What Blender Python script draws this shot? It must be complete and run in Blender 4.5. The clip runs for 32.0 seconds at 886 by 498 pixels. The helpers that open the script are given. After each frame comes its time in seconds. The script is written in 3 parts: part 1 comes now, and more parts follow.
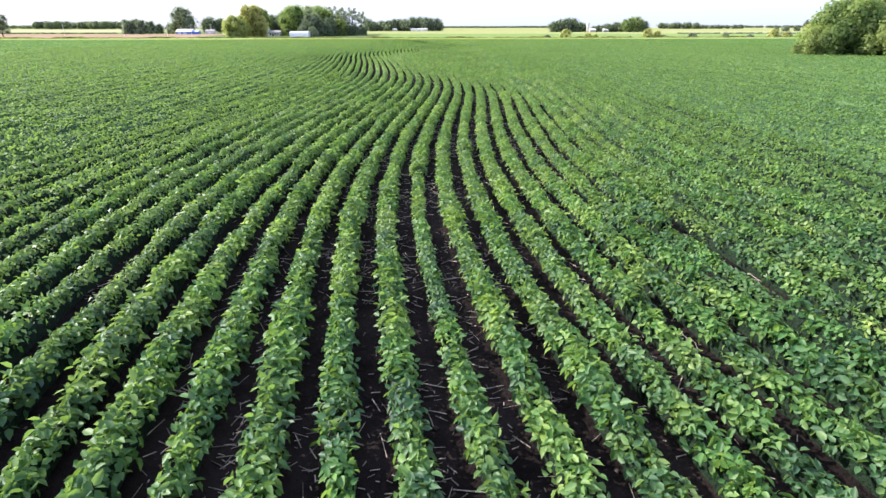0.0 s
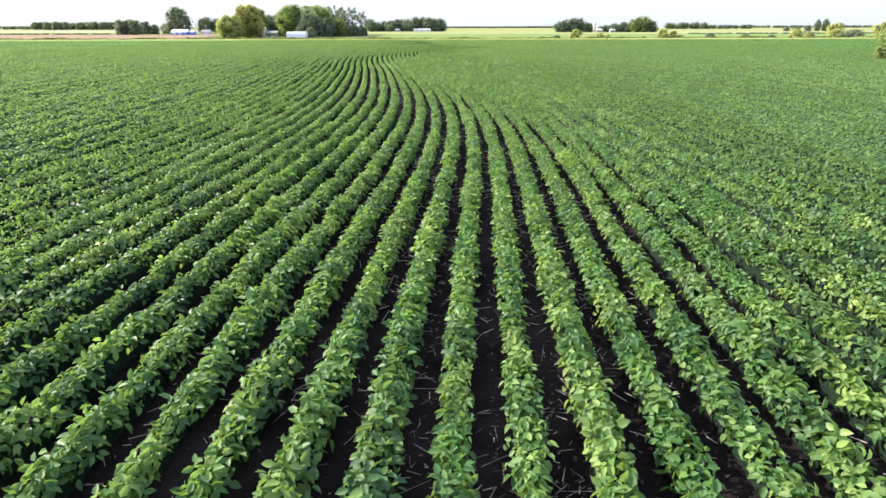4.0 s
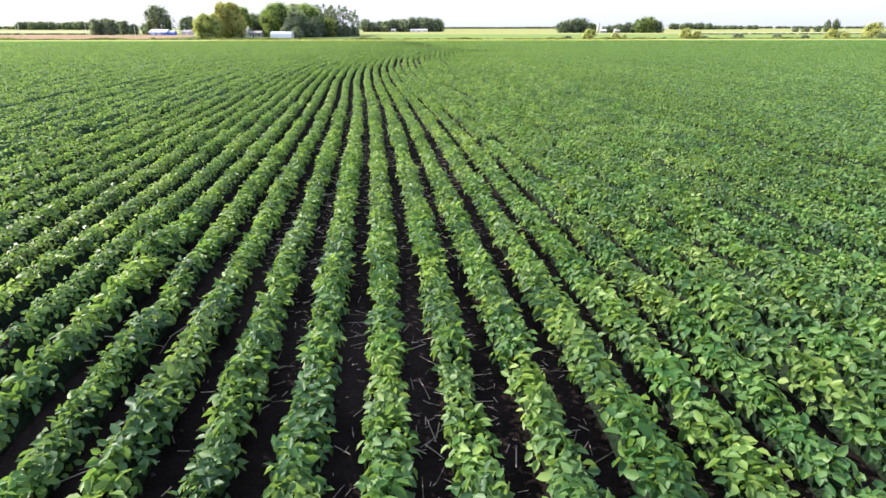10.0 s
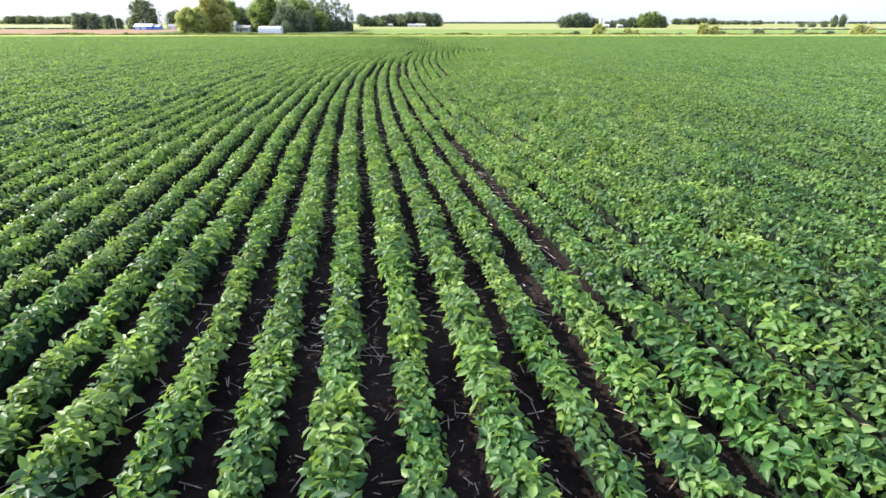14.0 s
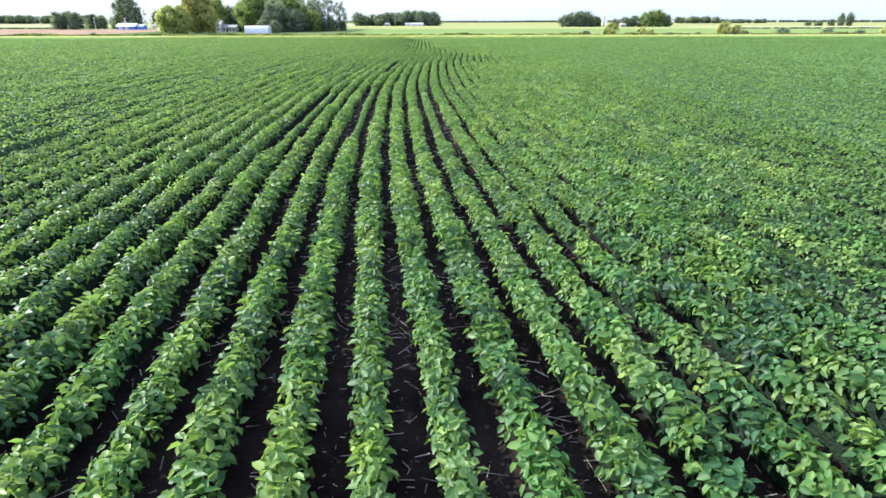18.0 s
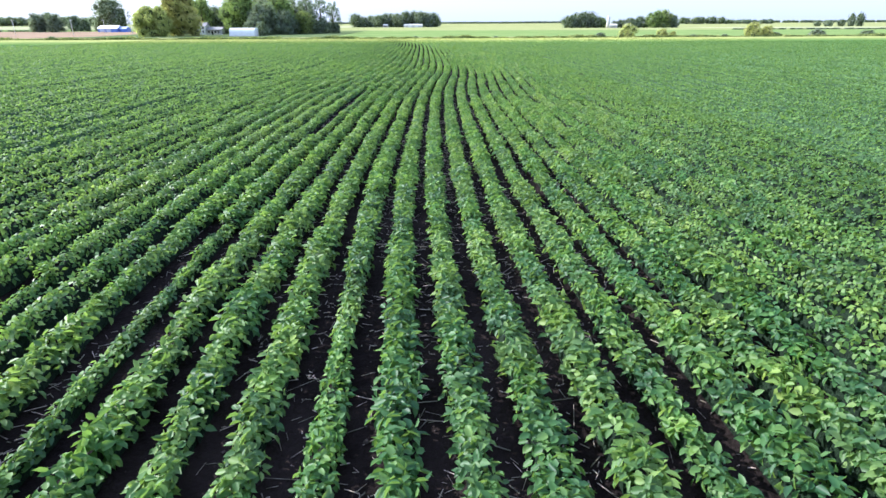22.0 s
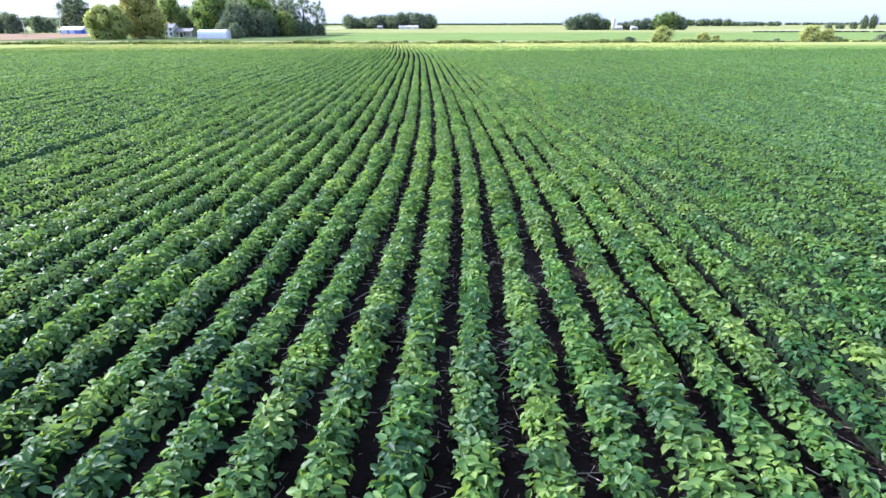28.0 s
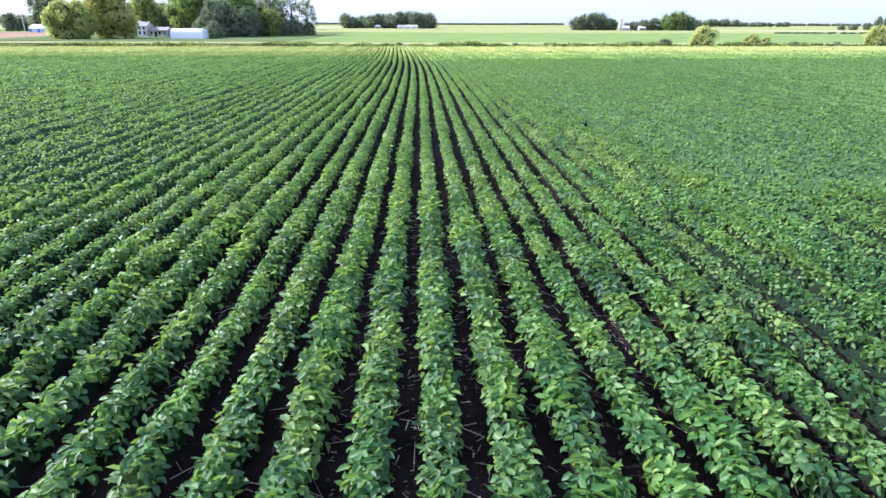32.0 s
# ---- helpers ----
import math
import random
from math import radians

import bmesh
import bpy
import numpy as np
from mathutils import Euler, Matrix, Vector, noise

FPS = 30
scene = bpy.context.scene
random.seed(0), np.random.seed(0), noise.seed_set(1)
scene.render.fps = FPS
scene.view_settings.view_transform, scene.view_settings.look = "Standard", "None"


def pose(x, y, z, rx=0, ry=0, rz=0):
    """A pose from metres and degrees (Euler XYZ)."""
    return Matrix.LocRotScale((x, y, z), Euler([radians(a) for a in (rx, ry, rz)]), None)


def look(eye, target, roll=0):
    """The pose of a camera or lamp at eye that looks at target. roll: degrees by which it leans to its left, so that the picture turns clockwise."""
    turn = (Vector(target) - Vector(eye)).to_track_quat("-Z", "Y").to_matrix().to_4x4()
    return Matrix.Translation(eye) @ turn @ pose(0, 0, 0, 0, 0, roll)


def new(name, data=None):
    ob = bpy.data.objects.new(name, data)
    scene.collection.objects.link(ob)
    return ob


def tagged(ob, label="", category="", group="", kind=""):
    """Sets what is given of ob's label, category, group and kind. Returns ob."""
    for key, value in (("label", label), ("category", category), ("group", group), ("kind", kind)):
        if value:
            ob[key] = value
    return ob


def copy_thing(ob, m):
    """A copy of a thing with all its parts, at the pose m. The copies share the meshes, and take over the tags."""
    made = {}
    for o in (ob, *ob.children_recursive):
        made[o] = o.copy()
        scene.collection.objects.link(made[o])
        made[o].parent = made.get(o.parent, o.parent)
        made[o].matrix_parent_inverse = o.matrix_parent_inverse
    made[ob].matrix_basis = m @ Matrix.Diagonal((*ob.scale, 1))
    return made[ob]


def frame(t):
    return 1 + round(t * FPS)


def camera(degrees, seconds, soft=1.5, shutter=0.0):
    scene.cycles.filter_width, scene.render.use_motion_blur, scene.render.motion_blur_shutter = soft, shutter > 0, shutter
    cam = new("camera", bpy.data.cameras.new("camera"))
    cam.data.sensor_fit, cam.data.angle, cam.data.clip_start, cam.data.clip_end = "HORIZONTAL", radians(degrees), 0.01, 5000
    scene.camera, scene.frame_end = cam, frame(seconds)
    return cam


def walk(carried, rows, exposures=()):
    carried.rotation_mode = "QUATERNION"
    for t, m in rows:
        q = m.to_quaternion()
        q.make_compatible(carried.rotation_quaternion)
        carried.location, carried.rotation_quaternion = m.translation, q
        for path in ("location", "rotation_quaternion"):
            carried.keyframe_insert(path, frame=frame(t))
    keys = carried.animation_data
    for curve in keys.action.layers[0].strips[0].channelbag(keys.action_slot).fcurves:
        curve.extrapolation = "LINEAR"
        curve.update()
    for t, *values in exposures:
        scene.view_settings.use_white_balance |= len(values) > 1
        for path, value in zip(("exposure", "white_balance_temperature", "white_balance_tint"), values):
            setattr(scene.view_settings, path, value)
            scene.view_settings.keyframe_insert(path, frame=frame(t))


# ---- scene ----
cam = camera(75.0, 32.0, soft=1.5, shutter=0.0)
PATH = [
    (0.0, pose(0.000, 0.000, 4.261, 69.277, 0.025, 0.229)),
    (0.5, pose(0.001, 1.287, 4.274, 69.212, 0.046, 0.238)),
    (1.0, pose(0.013, 3.039, 4.276, 69.149, 0.059, 0.310)),
    (1.5, pose(0.016, 5.202, 4.279, 69.134, 0.105, 0.383)),
    (2.0, pose(-0.005, 7.638, 4.289, 69.133, 0.136, 0.455)),
    (2.5, pose(-0.031, 10.329, 4.284, 69.173, 0.137, 0.476)),
    (3.0, pose(-0.042, 13.307, 4.275, 69.222, 0.108, 0.493)),
    (3.5, pose(-0.034, 16.448, 4.235, 69.260, 0.092, 0.521)),
    (5.5, pose(-0.180, 29.965, 4.179, 69.448, 0.058, 0.540)),
    (6.0, pose(-0.169, 33.345, 4.132, 69.477, 0.112, 0.515)),
    (6.5, pose(-0.154, 36.480, 4.086, 69.519, 0.090, 0.525)),
    (7.0, pose(-0.131, 39.544, 4.021, 69.532, 0.065, 0.517)),
    (7.5, pose(-0.120, 42.552, 3.933, 69.557, 0.036, 0.496)),
    (8.0, pose(-0.163, 45.253, 3.898, 69.565, 0.049, 0.460)),
    (8.5, pose(-0.161, 48.062, 3.863, 69.550, 0.055, 0.422)),
    (9.0, pose(-0.173, 50.850, 3.820, 69.489, 0.020, 0.405)),
    (9.5, pose(-0.186, 53.577, 3.799, 69.433, 0.014, 0.384)),
    (10.0, pose(-0.190, 56.319, 3.785, 69.368, 0.026, 0.330)),
    (10.5, pose(-0.220, 59.121, 3.728, 69.321, 0.012, 0.273)),
    (11.0, pose(-0.239, 61.873, 3.698, 69.255, 0.006, 0.239)),
    (11.5, pose(-0.225, 64.610, 3.664, 69.176, -0.034, 0.256)),
    (12.0, pose(-0.229, 67.375, 3.630, 69.127, -0.004, 0.258)),
    (12.5, pose(-0.211, 70.133, 3.601, 69.059, 0.011, 0.224)),
    (13.0, pose(-0.193, 72.896, 3.587, 69.022, -0.004, 0.189)),
    (13.5, pose(-0.180, 75.630, 3.612, 68.954, -0.036, 0.166)),
    (14.0, pose(-0.176, 78.327, 3.700, 68.926, -0.037, 0.171)),
    (14.5, pose(-0.147, 80.871, 3.735, 68.895, -0.074, 0.157)),
    (15.0, pose(-0.094, 83.831, 3.780, 68.883, -0.066, 0.164)),
    (15.5, pose(-0.033, 86.777, 3.822, 68.870, -0.032, 0.142)),
    (17.5, pose(-0.029, 98.638, 3.927, 68.839, 0.036, 0.042)),
    (18.0, pose(-0.050, 101.835, 3.919, 68.836, 0.038, 0.013)),
    (18.5, pose(-0.047, 105.089, 3.919, 68.837, 0.024, 0.005)),
    (19.0, pose(-0.028, 108.385, 3.862, 68.843, 0.028, 0.018)),
    (19.5, pose(-0.045, 111.552, 3.798, 68.846, 0.012, 0.007)),
    (20.0, pose(-0.014, 114.845, 3.773, 68.846, 0.044, -0.013)),
    (20.5, pose(0.116, 118.135, 3.786, 68.885, 0.109, -0.027)),
    (21.0, pose(0.232, 121.365, 3.950, 68.882, 0.147, 0.002)),
    (21.5, pose(0.278, 124.696, 4.076, 68.905, 0.146, 0.005)),
    (22.0, pose(0.312, 127.920, 4.235, 68.929, 0.166, 0.008)),
    (22.5, pose(0.346, 131.178, 4.395, 68.936, 0.175, -0.001)),
    (23.0, pose(0.370, 134.340, 4.523, 68.995, 0.164, 0.004)),
    (23.5, pose(0.418, 137.633, 4.661, 68.996, 0.237, -0.013)),
    (24.0, pose(0.465, 140.903, 4.804, 69.041, 0.239, -0.048)),
    (24.5, pose(0.514, 144.180, 4.934, 69.025, 0.183, -0.091)),
    (25.0, pose(0.547, 147.444, 4.883, 69.052, 0.125, -0.133)),
    (25.5, pose(0.576, 150.742, 4.741, 69.088, 0.099, -0.169)),
    (27.5, pose(0.607, 165.244, 4.471, 69.075, 0.067, -0.238)),
    (28.0, pose(0.603, 168.873, 4.456, 69.063, 0.039, -0.275)),
    (28.5, pose(0.559, 172.578, 4.444, 69.043, -0.028, -0.301)),
    (29.0, pose(0.514, 176.264, 4.437, 69.034, -0.078, -0.325)),
    (29.5, pose(0.494, 180.071, 4.400, 69.067, -0.148, -0.329)),
    (30.0, pose(0.464, 183.872, 4.417, 69.059, -0.169, -0.343)),
    (30.5, pose(0.464, 187.696, 4.430, 69.076, -0.201, -0.357)),
    (31.0, pose(0.466, 191.581, 4.444, 69.077, -0.204, -0.361)),
    (31.5, pose(0.462, 195.464, 4.466, 69.039, -0.182, -0.341)),
    (32.0, pose(0.484, 199.458, 4.481, 69.031, -0.162, -0.290)),
]
walk(cam, PATH, exposures=[(0.0, 1.14, 5570, 18), (9.0, 1.10, 5820, 17), (12.0, 1.11, 5770, 17), (15.5, 1.18, 5570, 17), (19.0, 1.15, 5220, 16), (23.0, 1.12, 5070, 16), (28.0, 1.13, 5020, 19), (32.0, 1.13, 5070, 20)])

# the wavering line that all rows follow, every ROW_STEP metres of the way
ROW_STEP = 6.0
ROW_SHIFT = [
    1.91, 0.99, 0.23, -0.07, -0.01, 0.29, 0.65, 0.88, 0.87, 0.60, 0.10, -0.57, -1.30, -2.05, -2.85,
    -3.71, -4.64, -5.50, -6.26, -6.98, -7.58, -8.04, -8.47, -8.84, -9.07, -9.17, -9.23, -9.25, -9.15, -8.90,
    -8.60, -8.41, -8.40, -8.47, -8.60, -8.78, -8.97, -9.17, -9.36, -9.54, -9.74, -9.95, -10.19, -10.44, -10.72,
    -11.02, -11.36, -11.72, -12.11, -12.51, -12.93, -13.36, -13.79, -14.23, -14.68, -15.13, -15.59, -16.04,
]

# ---- world and sun ----
SUN_ELEV, SUN_AZ = 35.0, -70.0     # degrees; azimuth from +y towards +x
world = bpy.data.worlds.new("summer_sky")
scene.world = world
world.use_nodes = True
wn = world.node_tree
sky = wn.nodes.new("ShaderNodeTexSky")
sky.sky_type, sky.sun_disc = "NISHITA", False
sky.sun_elevation, sky.sun_rotation = radians(SUN_ELEV), radians(SUN_AZ)
sky.air_density, sky.dust_density, sky.ozone_density = 1.0, 2.5, 1.5
haze = wn.nodes.new("ShaderNodeMix")        # thin bright summer haze over the whole sky
haze.data_type = "RGBA"
haze.inputs["Factor"].default_value = 0.52
haze.inputs["B"].default_value = (6.1, 6.3, 6.95, 1)
wn.links.new(sky.outputs[0], haze.inputs["A"])
wn.links.new(haze.outputs["Result"], wn.nodes["Background"].inputs[0])
wn.nodes["Background"].inputs[1].default_value = 0.117
sun_data = bpy.data.lights.new("sun", "SUN")
sun_data.energy, sun_data.angle, sun_data.color = 5.0, radians(0.7), (1.0, 0.87, 0.66)
sun = new("sun", sun_data)
sa, se = radians(SUN_AZ), radians(SUN_ELEV)
sun.matrix_world = look((math.sin(sa) * math.cos(se) * 100, math.cos(sa) * math.cos(se) * 100, math.sin(se) * 100), (0, 0, 0))

# ---- materials ----


def material(name, base, alt=None, scale=1.0, detail=4.0, rough=0.8, bump=0.0, bump_scale=20.0, bump_dist=0.02, island=0.0, each=0.0,
             patch=0.0, patch_scale=0.06, patch_color=None, translucent=0.0, metal=0.0, spec=0.5):
    """A node material: two colours mixed by noise, varied by piece (island) and by object (each), with slow patches and fine relief."""
    m = bpy.data.materials.new(name)
    m.use_nodes = True
    nt = m.node_tree
    N, K = nt.nodes, nt.links
    p = N["Principled BSDF"]
    p.inputs["Roughness"].default_value = rough
    p.inputs["Metallic"].default_value = metal
    p.inputs["Specular IOR Level"].default_value = spec
    geo, oi = N.new("ShaderNodeNewGeometry"), N.new("ShaderNodeObjectInfo")

    def tex(s, d=4.0):
        t = N.new("ShaderNodeTexNoise")
        t.inputs["Scale"].default_value, t.inputs["Detail"].default_value = s, d
        K.new(geo.outputs["Position"], t.inputs["Vector"])
        return t.outputs["Fac"]

    def mixed(fac, a, b):
        x = N.new("ShaderNodeMix")
        x.data_type = "RGBA"
        for sock, v in ((x.inputs["Factor"], fac), (x.inputs["A"], a), (x.inputs["B"], b)):
            if isinstance(v, (float, int)):
                sock.default_value = v
            elif isinstance(v, tuple):
                sock.default_value = (*v, 1.0)
            else:
                K.new(v, sock)
        return x.outputs["Result"]

    def ranged(v, lo, hi, a=0.0, b=1.0):
        r = N.new("ShaderNodeMapRange")
        for n, val in zip(("From Min", "From Max", "To Min", "To Max"), (lo, hi, a, b)):
            r.inputs[n].default_value = val
        K.new(v, r.inputs["Value"])
        return r.outputs["Result"]

    alt = alt or tuple(0.7 * c for c in base)
    col = mixed(ranged(tex(scale, detail), 0.35, 0.65), base, alt)
    if patch:
        col = mixed(ranged(tex(patch_scale, 3.0), 0.45, 0.7, 0.0, patch), col, patch_color or tuple(1.5 * c for c in base))
    hue = N.new("ShaderNodeHueSaturation")
    K.new(col, hue.inputs["Color"])
    if island:
        K.new(ranged(geo.outputs["Random Per Island"], 0, 1, 1 - island, 1 + island), hue.inputs["Value"])
        K.new(ranged(geo.outputs["Random Per Island"], 0, 1, 0.5 + 0.09 * island, 0.5 - 0.045 * island), hue.inputs["Hue"])
    elif each:
        K.new(ranged(oi.outputs["Random"], 0, 1, 1 - each, 1 + each), hue.inputs["Value"])
    col = hue.outputs["Color"]
    if island and each:
        h2 = N.new("ShaderNodeHueSaturation")
        K.new(col, h2.inputs["Color"])
        K.new(ranged(oi.outputs["Random"], 0, 1, 1 - each, 1 + each), h2.inputs["Value"])
        K.new(ranged(oi.outputs["Random"], 0, 1, 0.5 + 0.02, 0.5 - 0.02), h2.inputs["Hue"])
        col = h2.outputs["Color"]
    K.new(col, p.inputs["Base Color"])
    if bump:
        b = N.new("ShaderNodeBump")
        b.inputs["Strength"].default_value, b.inputs["Distance"].default_value = bump, bump_dist
        K.new(tex(bump_scale, 6.0), b.inputs["Height"])
        K.new(b.outputs["Normal"], p.inputs["Normal"])
    if translucent:
        tr, mx = N.new("ShaderNodeBsdfTranslucent"), N.new("ShaderNodeMixShader")
        tint = mixed(0.34, col, (0.34, 0.47, 0.03))
        K.new(tint, tr.inputs["Color"])
        mx.inputs[0].default_value = translucent
        K.new(p.outputs[0], mx.inputs[1])
        K.new(tr.outputs[0], mx.inputs[2])
        K.new(mx.outputs[0], N["Material Output"].inputs["Surface"])
    return m


LEAF = material("soybean_leaf", (0.174, 0.298, 0.067), (0.056, 0.134, 0.056), 1.2, rough=0.48, island=0.44, each=0.14, translucent=0.46, spec=0.38,
                patch=0.35, patch_scale=0.05, patch_color=(0.20, 0.32, 0.060))
LEAF_MID = material("soybean_leaf_tuft", (0.160, 0.282, 0.070), (0.078, 0.162, 0.060), 1.2, rough=0.60, island=0.30, translucent=0.50, spec=0.36,
                    patch=0.35, patch_scale=0.05, patch_color=(0.185, 0.295, 0.066))
# flecked darker than its leaves: the shade among them is in this colour
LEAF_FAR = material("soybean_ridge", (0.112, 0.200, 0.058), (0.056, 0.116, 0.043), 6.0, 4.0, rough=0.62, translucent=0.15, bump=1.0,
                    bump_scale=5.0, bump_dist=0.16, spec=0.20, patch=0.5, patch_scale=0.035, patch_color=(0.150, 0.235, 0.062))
# darkened copy of the leaf green: shade between leaves, put into the colour
LEAF_GAP_SHADE = material("soybean_gap_shade", (0.056, 0.106, 0.036), (0.026, 0.058, 0.024), 6.0, 4.0, rough=0.65, bump=1.0, bump_scale=6.0, bump_dist=0.12, spec=0.12)
CANOPY = material("distant_canopy", (0.105, 0.192, 0.056), (0.056, 0.118, 0.042), 0.9, 5.0, rough=1.0, translucent=0.1, spec=0.0, bump=0.4, bump_scale=1.5,
                  bump_dist=0.15, patch=0.35, patch_scale=0.02, patch_color=(0.15, 0.235, 0.062))
# three steps from green to yellow towards the far end
LEAF_YELLOW = [material("yellower_soybean_leaf", tuple(a + (b - a) * f for a, b in zip((0.18, 0.30, 0.078), (0.56, 0.55, 0.20))),
                      tuple(a + (b - a) * f for a, b in zip((0.12, 0.22, 0.060), (0.48, 0.49, 0.16))), 0.8, 4.0, rough=0.8, island=0.3, translucent=0.3, spec=0.0)
             for f in (0.12, 0.42, 0.85)]
# near-black colour stands for the shade deep inside a row
LEAF_CORE_SHADE = material("soybean_core_shade", (0.009, 0.024, 0.009), (0.005, 0.014, 0.006), 12.0, rough=0.7, spec=0.2, bump=1.0, bump_scale=22.0, bump_dist=0.06)
SOIL = material("dark_field_soil", (0.0155, 0.0116, 0.0111), (0.007, 0.0052, 0.0051), 3.0, 8.0, 1.0, 1.0, 14.0, 0.06, spec=0.08, patch=0.6, patch_scale=0.5,
                patch_color=(0.038, 0.029, 0.027))
STRAW = material("weathered_stalk", (0.44, 0.37, 0.31), (0.22, 0.18, 0.155), 8.0, rough=0.8, island=0.5)
CLOD = material("soil_clod", (0.060, 0.044, 0.040), (0.03, 0.022, 0.021), 20.0, rough=0.95, island=0.4)
# TREE is lightened in colour to stand in for haze
TREE = material("tree_leaf", (0.30, 0.37, 0.12), (0.20, 0.27, 0.095), 0.3, rough=0.8, island=0.18, each=0.12, translucent=0.55, spec=0.15)
WILLOW = material("pale_tree_leaf", (0.60, 0.57, 0.21), (0.47, 0.47, 0.16), 0.3, rough=0.8, island=0.15, each=0.04, translucent=0.58, spec=0.15)
# lightened and greyed: haze over the far trees is put into this colour
DARK_TREE = material("haze_greyed_leaf", (0.235, 0.275, 0.215), (0.165, 0.20, 0.165), 0.3, rough=0.8, island=0.18, each=0.12, translucent=0.5, spec=0.15)
# for masses added to block light; crown shade is put into the colour
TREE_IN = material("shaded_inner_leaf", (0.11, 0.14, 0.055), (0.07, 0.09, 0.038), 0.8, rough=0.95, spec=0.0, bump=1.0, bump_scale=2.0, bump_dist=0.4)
BARK = material("bark", (0.11, 0.085, 0.065), (0.06, 0.045, 0.035), 3.0, rough=0.9, bump=0.8, bump_scale=6.0, bump_dist=0.1)
GRASS = material("verge_grass", (0.30, 0.33, 0.09), (0.19, 0.23, 0.06), 0.7, rough=0.8, island=0.35, translucent=0.2)
# dark tone paints the shaded front of the ditch grass
DITCH_SHADE = material("shaded_ditch_tuft", (0.13, 0.16, 0.055), (0.09, 0.115, 0.04), 0.7, rough=0.9, island=0.3, translucent=0.1, spec=0.0)
VERGE = material("mown_verge", (0.25, 0.29, 0.11), (0.20, 0.25, 0.09), 0.25, rough=0.9, bump=1.0, bump_scale=5.0, bump_dist=0.2, patch=0.5,
                 patch_scale=0.04, patch_color=(0.34, 0.32, 0.10), spec=0.0)
# grass dulled in its colour for the shade beneath the yard trees
YARD = material("shaded_yard_grass", (0.14, 0.18, 0.075), (0.10, 0.135, 0.06), 0.1, rough=1.0, spec=0.0, bump=0.5, bump_scale=2.0, bump_dist=0.2)
# CROP_A and CROP_C are desaturated: haze over far fields, in the colour
CROP_A = material("light_green_crop", (0.30, 0.315, 0.135), (0.25, 0.275, 0.11), 0.05, rough=0.9, bump=1.0, bump_scale=1.5, bump_dist=0.3, spec=0.0)
CROP_B = material("deep_green_crop", (0.20, 0.27, 0.09), (0.16, 0.23, 0.075), 0.05, rough=0.9, bump=1.0, bump_scale=1.5, bump_dist=0.3, spec=0.0)
CROP_C = material("pale_grain_field", (0.36, 0.36, 0.21), (0.31, 0.33, 0.18), 0.03, rough=0.9, spec=0.0)
TAN = material("bare_tan_field", (0.32, 0.235, 0.16), (0.26, 0.19, 0.13), 0.05, rough=0.95, bump=0.6, bump_scale=1.0, bump_dist=0.2, spec=0.0)
WHITE = material("white_paint", (0.80, 0.80, 0.78), (0.70, 0.70, 0.69), 0.4, rough=0.5)
TARP = material("white_sheeting", (0.86, 0.87, 0.88), (0.80, 0.81, 0.83), 0.3, rough=0.45, bump=0.3, bump_scale=0.8, bump_dist=0.1)
BLUE = material("blue_painted_metal", (0.10, 0.20, 0.62), (0.13, 0.23, 0.6), 0.3, rough=0.35, metal=0.2)
PALE_BLUE = material("pale_blue_metal_roof", (0.55, 0.62, 0.78), (0.48, 0.56, 0.72), 0.3, rough=0.4)
SHINGLE = material("grey_shingle", (0.34, 0.33, 0.33), (0.26, 0.25, 0.25), 1.0, rough=0.85)
GLASS = material("dark_window_glass", (0.03, 0.035, 0.04), rough=0.08)
WOOD = material("weathered_pole_wood", (0.74, 0.72, 0.69), (0.62, 0.6, 0.57), 2.0, rough=0.85)
RED = material("red_barn_paint", (0.25, 0.06, 0.05), (0.2, 0.05, 0.04), 0.5, rough=0.7)
CONCRETE = material("pale_concrete", (0.6, 0.58, 0.55), (0.5, 0.48, 0.46), 0.5, rough=0.8)

# ---- helpers for meshes ----


def mesh_of(name, verts, faces, mat, smooth=False):
    me = bpy.data.meshes.new(name)
    verts = np.asarray(verts, dtype=np.float32).reshape(-1, 3)
    if isinstance(faces, np.ndarray):
        n, w = faces.shape
        me.vertices.add(len(verts))
        me.vertices.foreach_set("co", verts.ravel())
        me.loops.add(n * w)
        me.loops.foreach_set("vertex_index", faces.astype(np.int32).ravel())
        me.polygons.add(n)
        me.polygons.foreach_set("loop_start", np.arange(0, n * w, w, dtype=np.int32))
        me.update(calc_edges=True)
    else:
        me.from_pydata(verts.tolist(), [], faces)
    me.materials.append(mat)
    if smooth:
        me.polygons.foreach_set("use_smooth", [True] * len(me.polygons))
    return me


def part(name, me, parent=None, label="", at=(0, 0, 0), rz=0.0):
    ob = new(name, me)
    ob.location, ob.rotation_euler = at, (0, 0, rz)
    ob.parent = parent
    return tagged(ob, label)


def box(bm, x0, x1, y0, y1, z0, z1):
    v = [bm.verts.new(c) for c in ((x0, y0, z0), (x1, y0, z0), (x1, y1, z0), (x0, y1, z0), (x0, y0, z1), (x1, y0, z1), (x1, y1, z1), (x0, y1, z1))]
    for f in ((3, 2, 1, 0), (4, 5, 6, 7), (0, 1, 5, 4), (1, 2, 6, 5), (2, 3, 7, 6), (3, 0, 4, 7)):
        bm.faces.new([v[i] for i in f])


def boxes(name, mat, *dims, bevel=0.0):
    bm = bmesh.new()
    for d in dims:
        box(bm, *d)
    if bevel:
        bmesh.ops.bevel(bm, geom=bm.edges[:], offset=bevel, segments=1, affect="EDGES")
    me = bpy.data.meshes.new(name)
    bm.to_mesh(me)
    bm.free()
    me.materials.append(mat)
    return me


